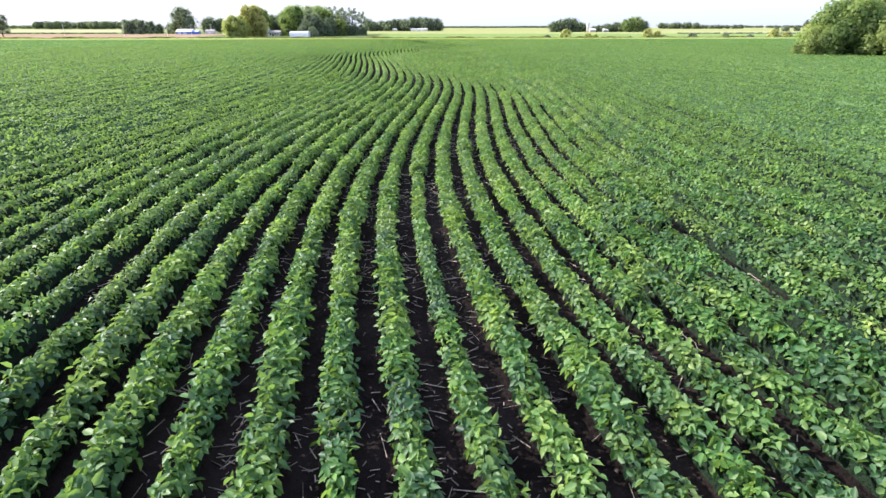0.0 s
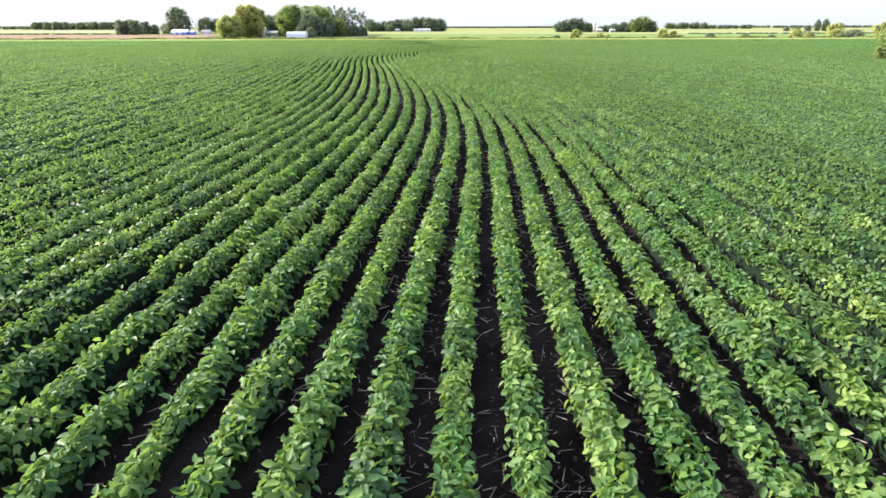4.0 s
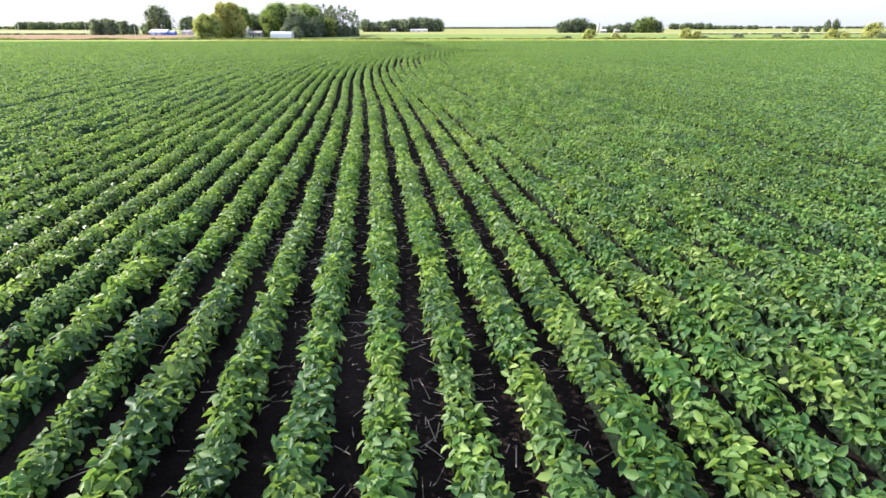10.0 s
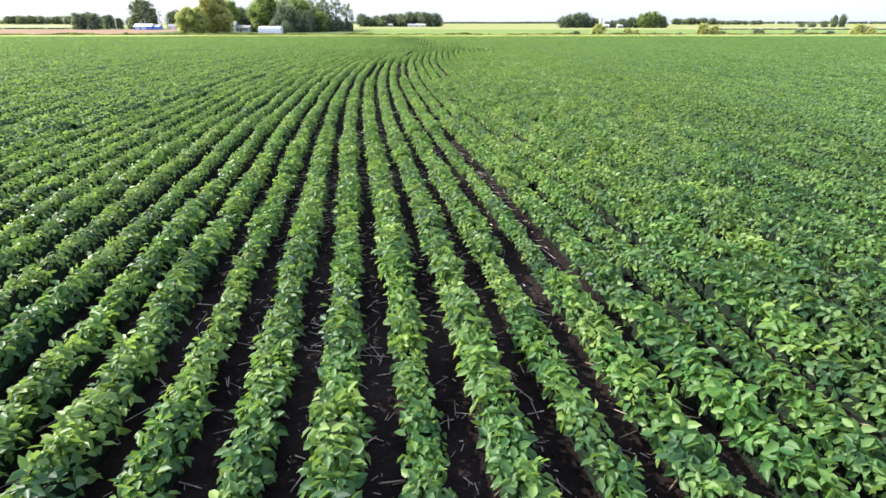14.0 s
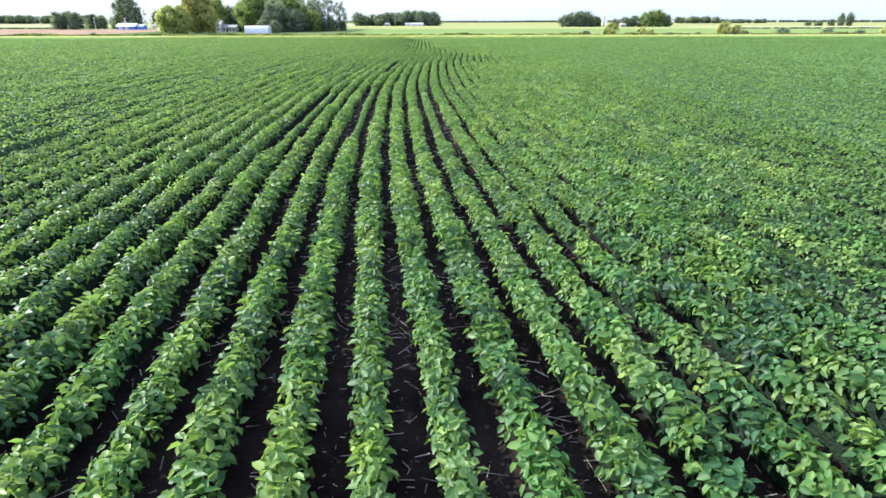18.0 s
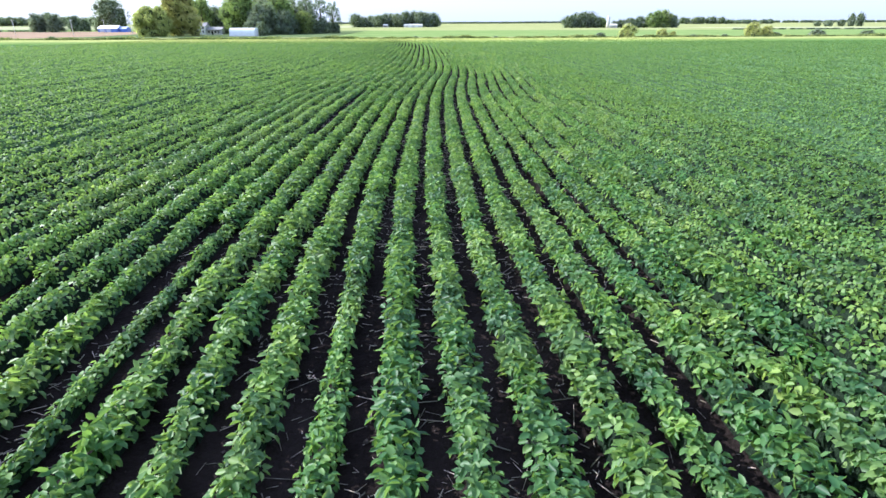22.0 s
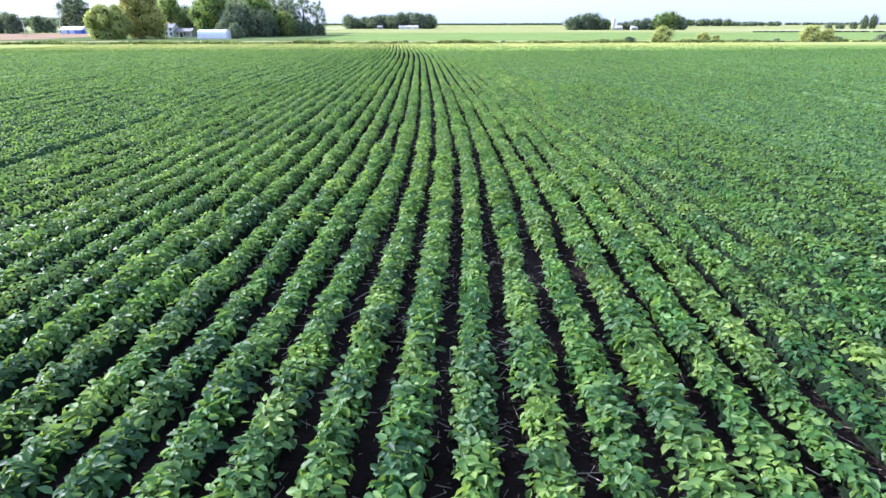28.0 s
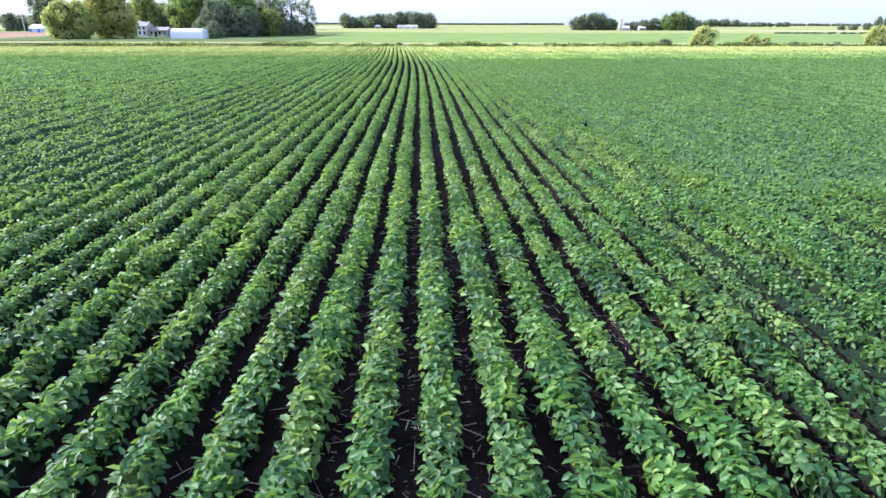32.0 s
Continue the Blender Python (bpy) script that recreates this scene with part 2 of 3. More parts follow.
def prism(name, mat, profile, y0, y1):
    """A solid with the outline profile (x, z), drawn along y."""
    n = len(profile)
    v = [(x, y0, z) for x, z in profile] + [(x, y1, z) for x, z in profile]
    f = [tuple(range(n)), tuple(range(2 * n - 1, n - 1, -1))] + [(i, i + n, (i + 1) % n + n, (i + 1) % n) for i in range(n)]
    return mesh_of(name, v, f, mat)


def tube(path, radii, sides=7):
    """Vertices and faces of a tapered tube along points."""
    v, f = [], []
    for i, (c, r) in enumerate(zip(path, radii)):
        d = Vector(path[min(i + 1, len(path) - 1)]) - Vector(path[max(i - 1, 0)])
        q = d.to_track_quat("Z", "Y")
        v += [tuple(Vector(c) + q @ Vector((r * math.cos(a), r * math.sin(a), 0))) for a in (2 * math.pi * k / sides for k in range(sides))]
    for i in range(len(path) - 1):
        f += [(i * sides + k, i * sides + (k + 1) % sides, (i + 1) * sides + (k + 1) % sides, (i + 1) * sides + k) for k in range(sides)]
    f += [tuple(range(sides - 1, -1, -1)), tuple((len(path) - 1) * sides + k for k in range(sides))]
    return v, f


# ---- ground ----
LAND = ((-9000, 0), (350, 0), (366, 0.0), (400, -0.4), (480, -0.7), (540, 0.2), (600, 1.1), (960, 2.0), (1150, 3.3), (1300, 7.5), (2000, 12), (5000, 27), (9000, 27))


def land(y):
    return float(np.interp(y, [a for a, _ in LAND], [b for _, b in LAND]))


def sheet(name, mat, xs, ys, lift=0.0, edge=None):
    """A sheet over the land; edge(x, y) may bend its corners."""
    pts = [(edge(x, y) if edge else (x, y)) for y in ys for x in xs]
    v = [(x, y, land(y) + lift) for x, y in pts]
    w = len(xs)
    f = [(j * w + i, j * w + i + 1, (j + 1) * w + i + 1, (j + 1) * w + i) for j in range(len(ys) - 1) for i in range(w - 1)]
    return mesh_of(name, v, f, mat)


def far_edge(x):
    """Where the crop ends at the far side."""
    return 344 + 0.10 * max(-300, min(x, 300))


XS = [-7000, -2000, -700, -300, -100, 0, 100, 300, 700, 2000, 7000]
YS = [-7000, -1500, -300, -50, 0, 100, 200, 300, 350, 366, 400, 440, 480, 510, 540, 570, 600, 780, 960, 1050, 1150, 1225, 1300, 1600, 2000, 3000, 5000, 7000]
tagged(new("ground", sheet("ground", SOIL, XS, YS)), "dark brown bare soil between the crop rows", "ground", kind="structure")


def patch(name, mat, x0, x1, y0, y1, lift, label, slant=0.0):
    ys = sorted({y0, y1, *[y for y in YS if y0 < y < y1]})
    xs = [x0 + (x1 - x0) * i / 8 for i in range(9)]
    me = sheet(name, mat, xs, ys, lift, (lambda x, y: (x, y + slant * max(-300, min(x, 300)))))
    tagged(new(name, me), label, "field", kind="structure")


patch("verge", VERGE, -900, 900, 342, 372, 0.03, "yellow-green mown grass verge along the crop edge", 0.10)
patch("far_field", CROP_A, -1500, 2500, 371, 430, 0.02, "light green crop field beyond the ditch", 0.10)
patch("far_field", CROP_B, -110, 2500, 430, 640, 0.05, "deep green crop field beyond the ditch")
patch("far_field", CROP_A, -140, 3000, 640, 1010, 0.05, "light green far crop field")
patch("far_field", CROP_C, 330, 3500, 800, 1000, 0.12, "pale yellowish far grain field")
patch("far_field", CROP_A, -3500, 3500, 1000, 5000, 0.06, "hazy green farmland reaching the horizon")
patch("far_field", CROP_C, -1500, -150, 900, 1250, 0.15, "pale yellowish far grain field")
patch("bare_field", TAN, -1500, -165, 396, 620, 0.06, "bare pinkish tan field beside the farm")
patch("far_field", CROP_B, -1500, -165, 620, 900, 0.1, "green field behind the farm")
patch("farm_yard", YARD, -200, -60, 425, 640, 0.10, "grassy farm yard among the trees")

# ---- crop rows ----
SPACING = 0.76
rng = np.random.default_rng(7)
knots = np.arange(len(ROW_SHIFT)) * ROW_STEP


def shift(y):
    """How far all rows lie to the side at y: one smooth wavering line."""
    y = np.asarray(y, float)
    i = np.clip((y / ROW_STEP).astype(int), 0, len(knots) - 2)
    p = np.array(ROW_SHIFT)
    t = np.clip(y / ROW_STEP - i, -3, 3)
    p0, p1, p2, p3 = p[np.maximum(i - 1, 0)], p[i], p[i + 1], p[np.minimum(i + 2, len(p) - 1)]
    return p1 + 0.5 * t * (p2 - p0 + t * (2 * p0 - 5 * p1 + 4 * p2 - p3 + t * (3 * (p1 - p2) + p3 - p0)))


def slope(y):
    return (shift(np.asarray(y) + 0.5) - shift(np.asarray(y) - 0.5))


def unit(a):
    return a / np.maximum(np.linalg.norm(a, axis=-1, keepdims=True), 1e-9)


def leaflets(base, along, normal, length, width, fold, fine=True):
    """Folded leaf blades from arrays: base point, direction, normal; returns vertices and quads."""
    side = unit(np.cross(normal, along))
    up = unit(np.cross(along, side))
    L, Wd = length[:, None], width[:, None]
    lift = fold[:, None] * Wd
    if fine:
        v = np.stack([base,
                      base + along * L * 0.28 + side * Wd * 0.46 + up * lift,
                      base + along * L * 0.66 + side * Wd * 0.38 + up * lift * 0.7,
                      base + along * L - up * L * 0.16,
                      base + along * L * 0.66 - side * Wd * 0.38 + up * lift * 0.7,
                      base + along * L * 0.28 - side * Wd * 0.46 + up * lift], 1)
        q = np.array([[0, 3, 2, 1], [0, 5, 4, 3]])
    else:
        v = np.stack([base, base + along * L * 0.45 + side * Wd * 0.5 + up * lift, base + along * L - up * L * 0.12,
                      base + along * L * 0.45 - side * Wd * 0.5 + up * lift], 1)
        q = np.array([[0, 3, 2, 1]])
    n, k = v.shape[:2]
    return v.reshape(-1, 3), (np.arange(n)[:, None, None] * k + q[None]).reshape(-1, 4)


def canopy(rg, length, count, half, height, size, fine, three=True):
    """Leaves on a low rounded hedge of plants along y, from 0 to length."""
    n = count
    y = rg.uniform(0, length, n)
    a = rg.uniform(-1.0, 1.0, n) * 1.45 * rg.uniform(0.75, 1.0, n)                 # angle round the hedge, 0 at the top
    plant = 0.5 + 0.5 * np.sin(2 * np.pi * (y * 5.3 / 1.0 + rg.uniform()))
    r = rg.uniform(0.72, 1.06, n) * (0.9 + 0.16 * plant)
    pos = np.stack([half * r * np.sign(a) * np.abs(np.sin(a)) ** 0.85, y, 0.06 + (height - 0.06) * r * np.cos(a) ** 0.75], 1)
    out = np.stack([np.sin(a), np.zeros(n), np.cos(a)], 1)
    nrm = unit(out * 0.75 + np.array([-0.12, 0.0, 0.42]) + rg.normal(0, 0.54, (n, 3)))
    turn = rg.uniform(0, 2 * np.pi, n)
    ref = unit(np.cross(nrm, np.stack([np.cos(turn), np.sin(turn), 0 * turn + 0.01], 1)))
    V, Q, k = [], [], 0
    for d in ((-1.9, 0.0, 1.9) if three else (0.0,)):
        perp = np.cross(nrm, ref)
        al = unit(ref * math.cos(d) + perp * math.sin(d) + rg.normal(0, 0.16, (n, 3)) - nrm * rg.uniform(-0.15, 0.5, (n, 1)))
        nn = unit(nrm + rg.normal(0, 0.22, (n, 3)))
        ln = size * rg.uniform(0.75, 1.25, n)
        v, q = leaflets(pos + al * 0.02, al, nn, ln, ln * rg.uniform(0.52, 0.70, n), rg.uniform(0.05, 0.3, n), fine)
        V.append(v)
        Q.append(q + k)
        k += len(v)
    return np.concatenate(V), np.concatenate(Q)


def core(length, half, height, steps, rg):
    """The closed core added inside a hedge, to fill the shaded gaps between its leaves."""
    prof = ((-1.0, 0.05), (-0.85, 0.5), (-0.45, 0.86), (0.0, 0.98), (0.45, 0.86), (0.85, 0.5), (1.0, 0.05))
    V = [(half * p * rg.uniform(0.8, 1.05), length * i / steps, height * h * rg.uniform(0.85, 1.08)) for i in range(steps + 1) for p, h in prof]
    w = len(prof)
    Q = [(i * w + j, i * w + j + 1, (i + 1) * w + j + 1, (i + 1) * w + j) for i in range(steps) for j in range(w - 1)]
    return np.array(V), np.array(Q)


def stretch_mesh(name, rg, length, count, half, height, size, fine, three=True, mat=LEAF, inner=0.34, within=LEAF_CORE_SHADE):
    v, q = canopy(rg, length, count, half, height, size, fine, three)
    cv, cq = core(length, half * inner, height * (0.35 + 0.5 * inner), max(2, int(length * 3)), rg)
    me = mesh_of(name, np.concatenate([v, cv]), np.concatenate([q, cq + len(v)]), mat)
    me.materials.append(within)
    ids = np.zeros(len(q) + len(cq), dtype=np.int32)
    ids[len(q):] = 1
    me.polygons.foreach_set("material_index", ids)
    return me


NEAR_LEN, MID_LEN = 1.0, 3.0
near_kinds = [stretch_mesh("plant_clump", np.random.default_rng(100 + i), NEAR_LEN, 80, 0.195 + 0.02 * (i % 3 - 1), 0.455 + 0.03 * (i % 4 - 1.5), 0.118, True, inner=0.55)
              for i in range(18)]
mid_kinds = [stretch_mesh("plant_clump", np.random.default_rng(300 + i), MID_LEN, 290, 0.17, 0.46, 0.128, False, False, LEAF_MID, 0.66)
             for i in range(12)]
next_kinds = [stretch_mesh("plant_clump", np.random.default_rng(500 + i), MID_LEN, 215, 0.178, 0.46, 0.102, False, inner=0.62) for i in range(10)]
NEAR_HALF, NEXT_HALF, MID_HALF, NEAR_END, MID_END, LOW_HALF, FAR_HALF = 5.4, 8.8, 13.5, 214.0, 256.0, 25.0, 92.0
row_of = {}


def row_thing(k):
    if k not in row_of:
        e = new("soybean_row")
        e.empty_display_size = 0.2
        e.location = (k * SPACING + float(shift(2.0)), 2.0, 0)
        row_of[k] = tagged(e, "row of leafy green soybean plants on dark soil", "crop row", "soybean rows")
    return row_of[k]


# thin stretches: row, from, to, growth
THIN = ((6, 121, 140, 0.58), (3, 119, 136, 0.66), (6, 150, 168, 0.60), (10, 121, 137, 0.68), (6, 86, 98, 0.70), (-1, 8, 17, 0.74), (6, 8, 11.5, 0.7),
        (9, 191, 197, 0.72), (-4, 55, 58, 0.72))


def vigour(k, y):
    """How well the row grows at a place, about 1; thin patches here and there."""
    v = noise.noise(Vector((k * 0.9, y * 0.22, 3.3))) * 0.22 + noise.noise(Vector((k * 1.7, y * 0.7, 9.1))) * 0.16
    thin = min([g for r, a, b, g in THIN if r == k and a - 0.5 <= y < b] or [1.0])
    return max(0.62, min(1.25, 1.0 + v)) * thin


def plant(k, y, length, kinds):
    ob = new("plant_clump", kinds[int(rng.integers(len(kinds)))])
    row = row_thing(k)
    s = vigour(k, y)
    ob.parent = row
    a = -math.atan(float(slope(y + length / 2)))
    flip = rng.random() < 0.5
    x = k * SPACING + float(shift(y))
    at = Vector((x, y, 0)) - row.location
    if flip:                                    # turned end for end
        x2 = k * SPACING + float(shift(y + length))
        at, a = Vector((x2, y + length, 0)) - row.location, a + math.pi
    ob.location, ob.rotation_euler = at, (0, 0, a)
    broad = float(np.interp(y, (0, 60, 110, 165, 210), (0.96, 1.0, 1.04, 1.11, 1.12)))       # plants are broader towards the far end
    ob.scale = (s * broad * rng.uniform(0.93, 1.07), 1.02, s * rng.uniform(0.92, 1.08))


for k in range(-60, 80):
    y = 2.0
    while y < MID_END:
        x = k * SPACING + float(shift(y + 1.5))
        near = abs(x) < NEAR_HALF and y < NEAR_END
        if near:
            for j in range(3):
                plant(k, y + j, NEAR_LEN, near_kinds)
        elif abs(x) < NEXT_HALF and y < NEAR_END + 9:
            plant(k, y, MID_LEN, next_kinds)
        elif abs(x) < MID_HALF * (0.55 if y > NEAR_END else 1.0):
            plant(k, y, MID_LEN, mid_kinds)
        y += 3.0


def swell(k, y):
    """Slow and quick changes of a row's growth along its way, about 1."""
    a, b = math.sin(k * 12.9898) * 9.0, math.sin(k * 78.233) * 9.0
    slow = np.sin(y * 0.21 + a) + np.sin(y * 0.083 + b + 0.15 * k) + 0.8 * np.sin(y * 0.05 + 0.31 * k)
    return 1.0 + 0.075 * slow + 0.06 * np.sin(y * 1.9 + b)


def rows_beyond(name, label, keep, step, cards, half, height, size, mat=None, low=0.1, flare=0.75, within=None):
    """The rows farther off: lumpy rounded ridges of foliage with leaves standing out of them, joined."""
    V, Q, I, n = [], [], [], 0
    rg = np.random.default_rng(len(name))
    prof = np.array(((-1.0, low), (-0.82, 0.55), (-0.42, 0.90), (0.0, 1.0), (0.42, 0.90), (0.82, 0.55), (1.0, low)))
    w = len(prof)
    for k in range(-420, 420):
        ys = np.arange(2.0, far_edge(k * SPACING) + step, step)
        xs = k * SPACING + shift(ys)
        ok = keep(xs, ys)
        for a, b in runs(ok):
            yy, xx = ys[max(a - 1, 0):b + 2], xs[max(a - 1, 0):b + 2]
            m = len(yy)
            g = swell(k, yy)[:, None]
            j1, j2 = rg.uniform(0.62, 1.22, (m, w)), rg.uniform(0.72, 1.20, (m, w))
            v = np.stack([xx[:, None] + 0.88 * half * g * prof[None, :, 0] * j1, yy[:, None] + rg.uniform(-0.25, 0.25, (m, w)) * step,
                          0.80 * height * g * prof[None, :, 1] * j2], -1).reshape(-1, 3)
            i, j = np.meshgrid(np.arange(m - 1), np.arange(w - 1), indexing="ij")
            o = (i * w + j).ravel()
            q = np.stack([o, o + 1, o + w + 1, o + w], 1)
            V.append(v)
            Q.append(q + n)
            I.append(np.ones(len(q), dtype=np.int32))
            n += len(v)
            c = int((m - 1) * step * cards)
            if c:
                y = rg.uniform(yy[0], yy[-1], c)
                ang = rg.uniform(-1.35, 1.35, c) * rg.uniform(0.7, 1.0, c)
                r = rg.uniform(0.80, 1.16, c) * swell(k, y)
                pos = np.stack([k * SPACING + shift(y) + half * r * np.sin(ang), y, height * r * np.cos(ang) ** 0.75], 1)
                nr = unit(np.stack([np.sin(ang) * flare - 0.12, 0 * ang, np.cos(ang) * 0.75 + 0.36], 1) + rg.normal(0, 0.52, (c, 3)))
                al = unit(np.cross(nr, rg.normal(0, 1, (c, 3))))
                ln = size * rg.uniform(0.7, 1.3, c)
                v, q = leaflets(pos - al * ln[:, None] * 0.5, al, nr, ln, ln * 0.8, rg.uniform(0, 0.3, c), False)
                V.append(v)
                Q.append(q + n)
                I.append(np.zeros(len(q), dtype=np.int32))
                n += len(v)
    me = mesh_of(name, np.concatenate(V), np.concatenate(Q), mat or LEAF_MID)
    # ridges take a darker shade colour unless mat sets their own
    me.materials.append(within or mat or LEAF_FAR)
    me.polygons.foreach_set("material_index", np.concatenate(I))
    tagged(new(name, me), label, "crop", kind="stuff")


def runs(ok):
    """Stretches of a row where ok holds, as first and last index."""
    idx = np.flatnonzero(ok)
    if len(idx) < 2:
        return []
    cuts = np.flatnonzero(np.diff(idx) > 1)
    a = np.r_[idx[0], idx[cuts + 1]]
    b = np.r_[idx[cuts], idx[-1]]
    return [(int(p), int(q)) for p, q in zip(a, b) if q > p]


def end_start(x):
    return 284 + 0.10 * x


def in_mid(x, y):
    return ((np.abs(x) < MID_HALF) & (y < NEAR_END)) | ((np.abs(x) < MID_HALF * 0.55) & (y < MID_END))


def fringe(x, y):
    """A ragged border between the nearer and the distant rows."""
    k = np.round((x - shift(y)) / SPACING)
    h = np.sin(k * 12.9898 + np.floor(y / 14.0) * 78.233) * 43758.5453
    return LOW_HALF - 5 + 18 * (h - np.floor(h))


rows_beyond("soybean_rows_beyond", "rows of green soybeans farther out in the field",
            lambda x, y: ~in_mid(x, y + 1.0) & (np.abs(x) < fringe(x, y)) & (y < end_start(x)), 0.6, 46, 0.185, 0.46, 0.128, low=0.02, flare=0.6, within=LEAF_GAP_SHADE)
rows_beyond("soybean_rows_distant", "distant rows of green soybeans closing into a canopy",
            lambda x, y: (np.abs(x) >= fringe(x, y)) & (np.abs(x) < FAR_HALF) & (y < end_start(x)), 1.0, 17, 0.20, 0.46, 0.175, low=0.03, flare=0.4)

for zone, (a, b) in enumerate(((284, 299), (299, 315), (315, 400))):
    rows_beyond("soybean_headland", "yellower soybean rows along the far end of the field",
                lambda x, y: (y >= a + 0.10 * x - 1.5) & (y < b + 0.10 * x) & (np.abs(x) < FAR_HALF), 1.5, 3, 0.30, 0.43, 0.22, LEAF_YELLOW[zone], 0.5)


def canopy_sheet(sign):
    xs = np.r_[np.arange(FAR_HALF - 1, 180, 1.5), np.arange(180, 320, 6.0)] * sign
    V = [(x, y, 0.40 + 0.10 * noise.noise(Vector((x * 0.9, y * 0.9, 0)))) for y in np.linspace(-40, 314, 130) for x in xs]
    V = [(x, y + 0.10 * max(-300, min(x, 300)) * (y + 40) / 354 + (30 * (y + 40) / 354), z) for x, y, z in V]
    w = len(xs)
    Q = np.array([(j * w + i, j * w + i + 1, (j + 1) * w + i + 1, (j + 1) * w + i) for j in range(129) for i in range(w - 1)])
    me = mesh_of("soybean_canopy", V, Q, CANOPY)
    for m in LEAF_YELLOW:
        me.materials.append(m)
    yq = np.array([V[q[0]][1] - 0.10 * max(-300, min(V[q[0]][0], 300)) for q in Q])
    me.polygons.foreach_set("material_index", np.searchsorted(np.array([284.0, 299.0, 315.0]), yq).astype(np.int32))
    rg = np.random.default_rng(40 + sign)
    n = 50000
    x = sign * (FAR_HALF + 110 * rg.random(n) ** 1.4)
    y = rg.uniform(0.0, 1.0, n) * (282 + 0.10 * x)
    al = unit(rg.normal(0, 1, (n, 3)) * np.array([1, 1, 0.25]))
    nr = unit(np.array([0, 0, 1.0]) + rg.normal(0, 0.3, (n, 3)))
    ln = rg.uniform(0.2, 0.4, n)
    v, q = leaflets(np.stack([x, y, rg.uniform(0.40, 0.52, n)], 1), al, nr, ln, ln * 0.8, rg.uniform(0, 0.3, n), False)
    tagged(new("soybean_tufts", mesh_of("soybean_tufts", v, q, LEAF_MID)), "leaf tufts over the far soybean canopy", "crop", kind="stuff")
    tagged(new("soybean_canopy", me), "closed green soybean canopy far across the field", "crop", kind="stuff")


canopy_sheet(-1)
canopy_sheet(1)


def scatter_residue():
    """Old stalks and clods on the soil between the nearest rows."""
    rg = np.random.default_rng(21)
    n = 70000
    y = rg.uniform(2.5, 214, n)
    gap = rg.integers(-8, 8, n) + 0.5
    k = np.round(-shift(y) / SPACING) + gap
    x = k * SPACING + shift(y) + rg.normal(0, 0.13, n)
    dens = np.array([noise.noise(Vector((a * 0.8, b * 0.35, 5.0))) for a, b in zip(x, y)])
    keep = rg.random(n) < 0.55 + 1.1 * dens
    x, y = x[keep], y[keep]
    n = len(x)
    a, ln, r = rg.uniform(0, np.pi, n), rg.gamma(2.0, 0.06, n).clip(0.04, 0.45), rg.uniform(0.003, 0.0075, n)
    d = np.stack([np.cos(a), np.sin(a), rg.normal(0, 0.10, n)], 1) * ln[:, None] / 2
    s = np.stack([-np.sin(a), np.cos(a), 0 * a], 1) * r[:, None]
    u = np.array([0, 0, 1.0]) * r[:, None]
    c = np.stack([x, y, r + np.abs(d[:, 2]) + 0.002], 1)
    V = np.stack([c - d - s, c - d + s, c - d + 1.6 * u, c + d - s, c + d + s, c + d + 1.6 * u], 1).reshape(-1, 3)
    Q = (np.arange(n)[:, None, None] * 6 + np.array([[0, 3, 5, 2], [1, 2, 5, 4], [0, 1, 4, 3]])[None]).reshape(-1, 4)
    tagged(new("crop_residue", mesh_of("crop_residue", V, Q, STRAW)), "pale broken old stalks lying on the soil", "straw", kind="stuff")
    n = 9000
    y = rg.uniform(2.5, 214, n)
    k = np.round(-shift(y) / SPACING) + rg.integers(-8, 8, n) + 0.5
    x = k * SPACING + shift(y) + rg.normal(0, 0.14, n)
    r = rg.gamma(2.0, 0.009, n).clip(0.008, 0.05)
    o = np.array([[1, 0, 0], [0, 1, 0], [-1, 0, 0], [0, -1, 0], [0, 0, 0.8], [0, 0, -0.6]])
    V = (np.stack([x, y, r * 0.4], 1)[:, None] + o[None] * r[:, None, None] * rg.uniform(0.6, 1.3, (n, 6, 1))).reshape(-1, 3)
    T = (np.arange(n)[:, None, None] * 6 + np.array([[0, 1, 4], [1, 2, 4], [2, 3, 4], [3, 0, 4], [1, 0, 5], [2, 1, 5], [3, 2, 5], [0, 3, 5]])[None]).reshape(-1, 3)
    tagged(new("soil_clods", mesh_of("soil_clods", V, T, CLOD)), "small dark clods of soil between the rows", "soil", kind="stuff")


scatter_residue()

# ---- trees and bushes ----


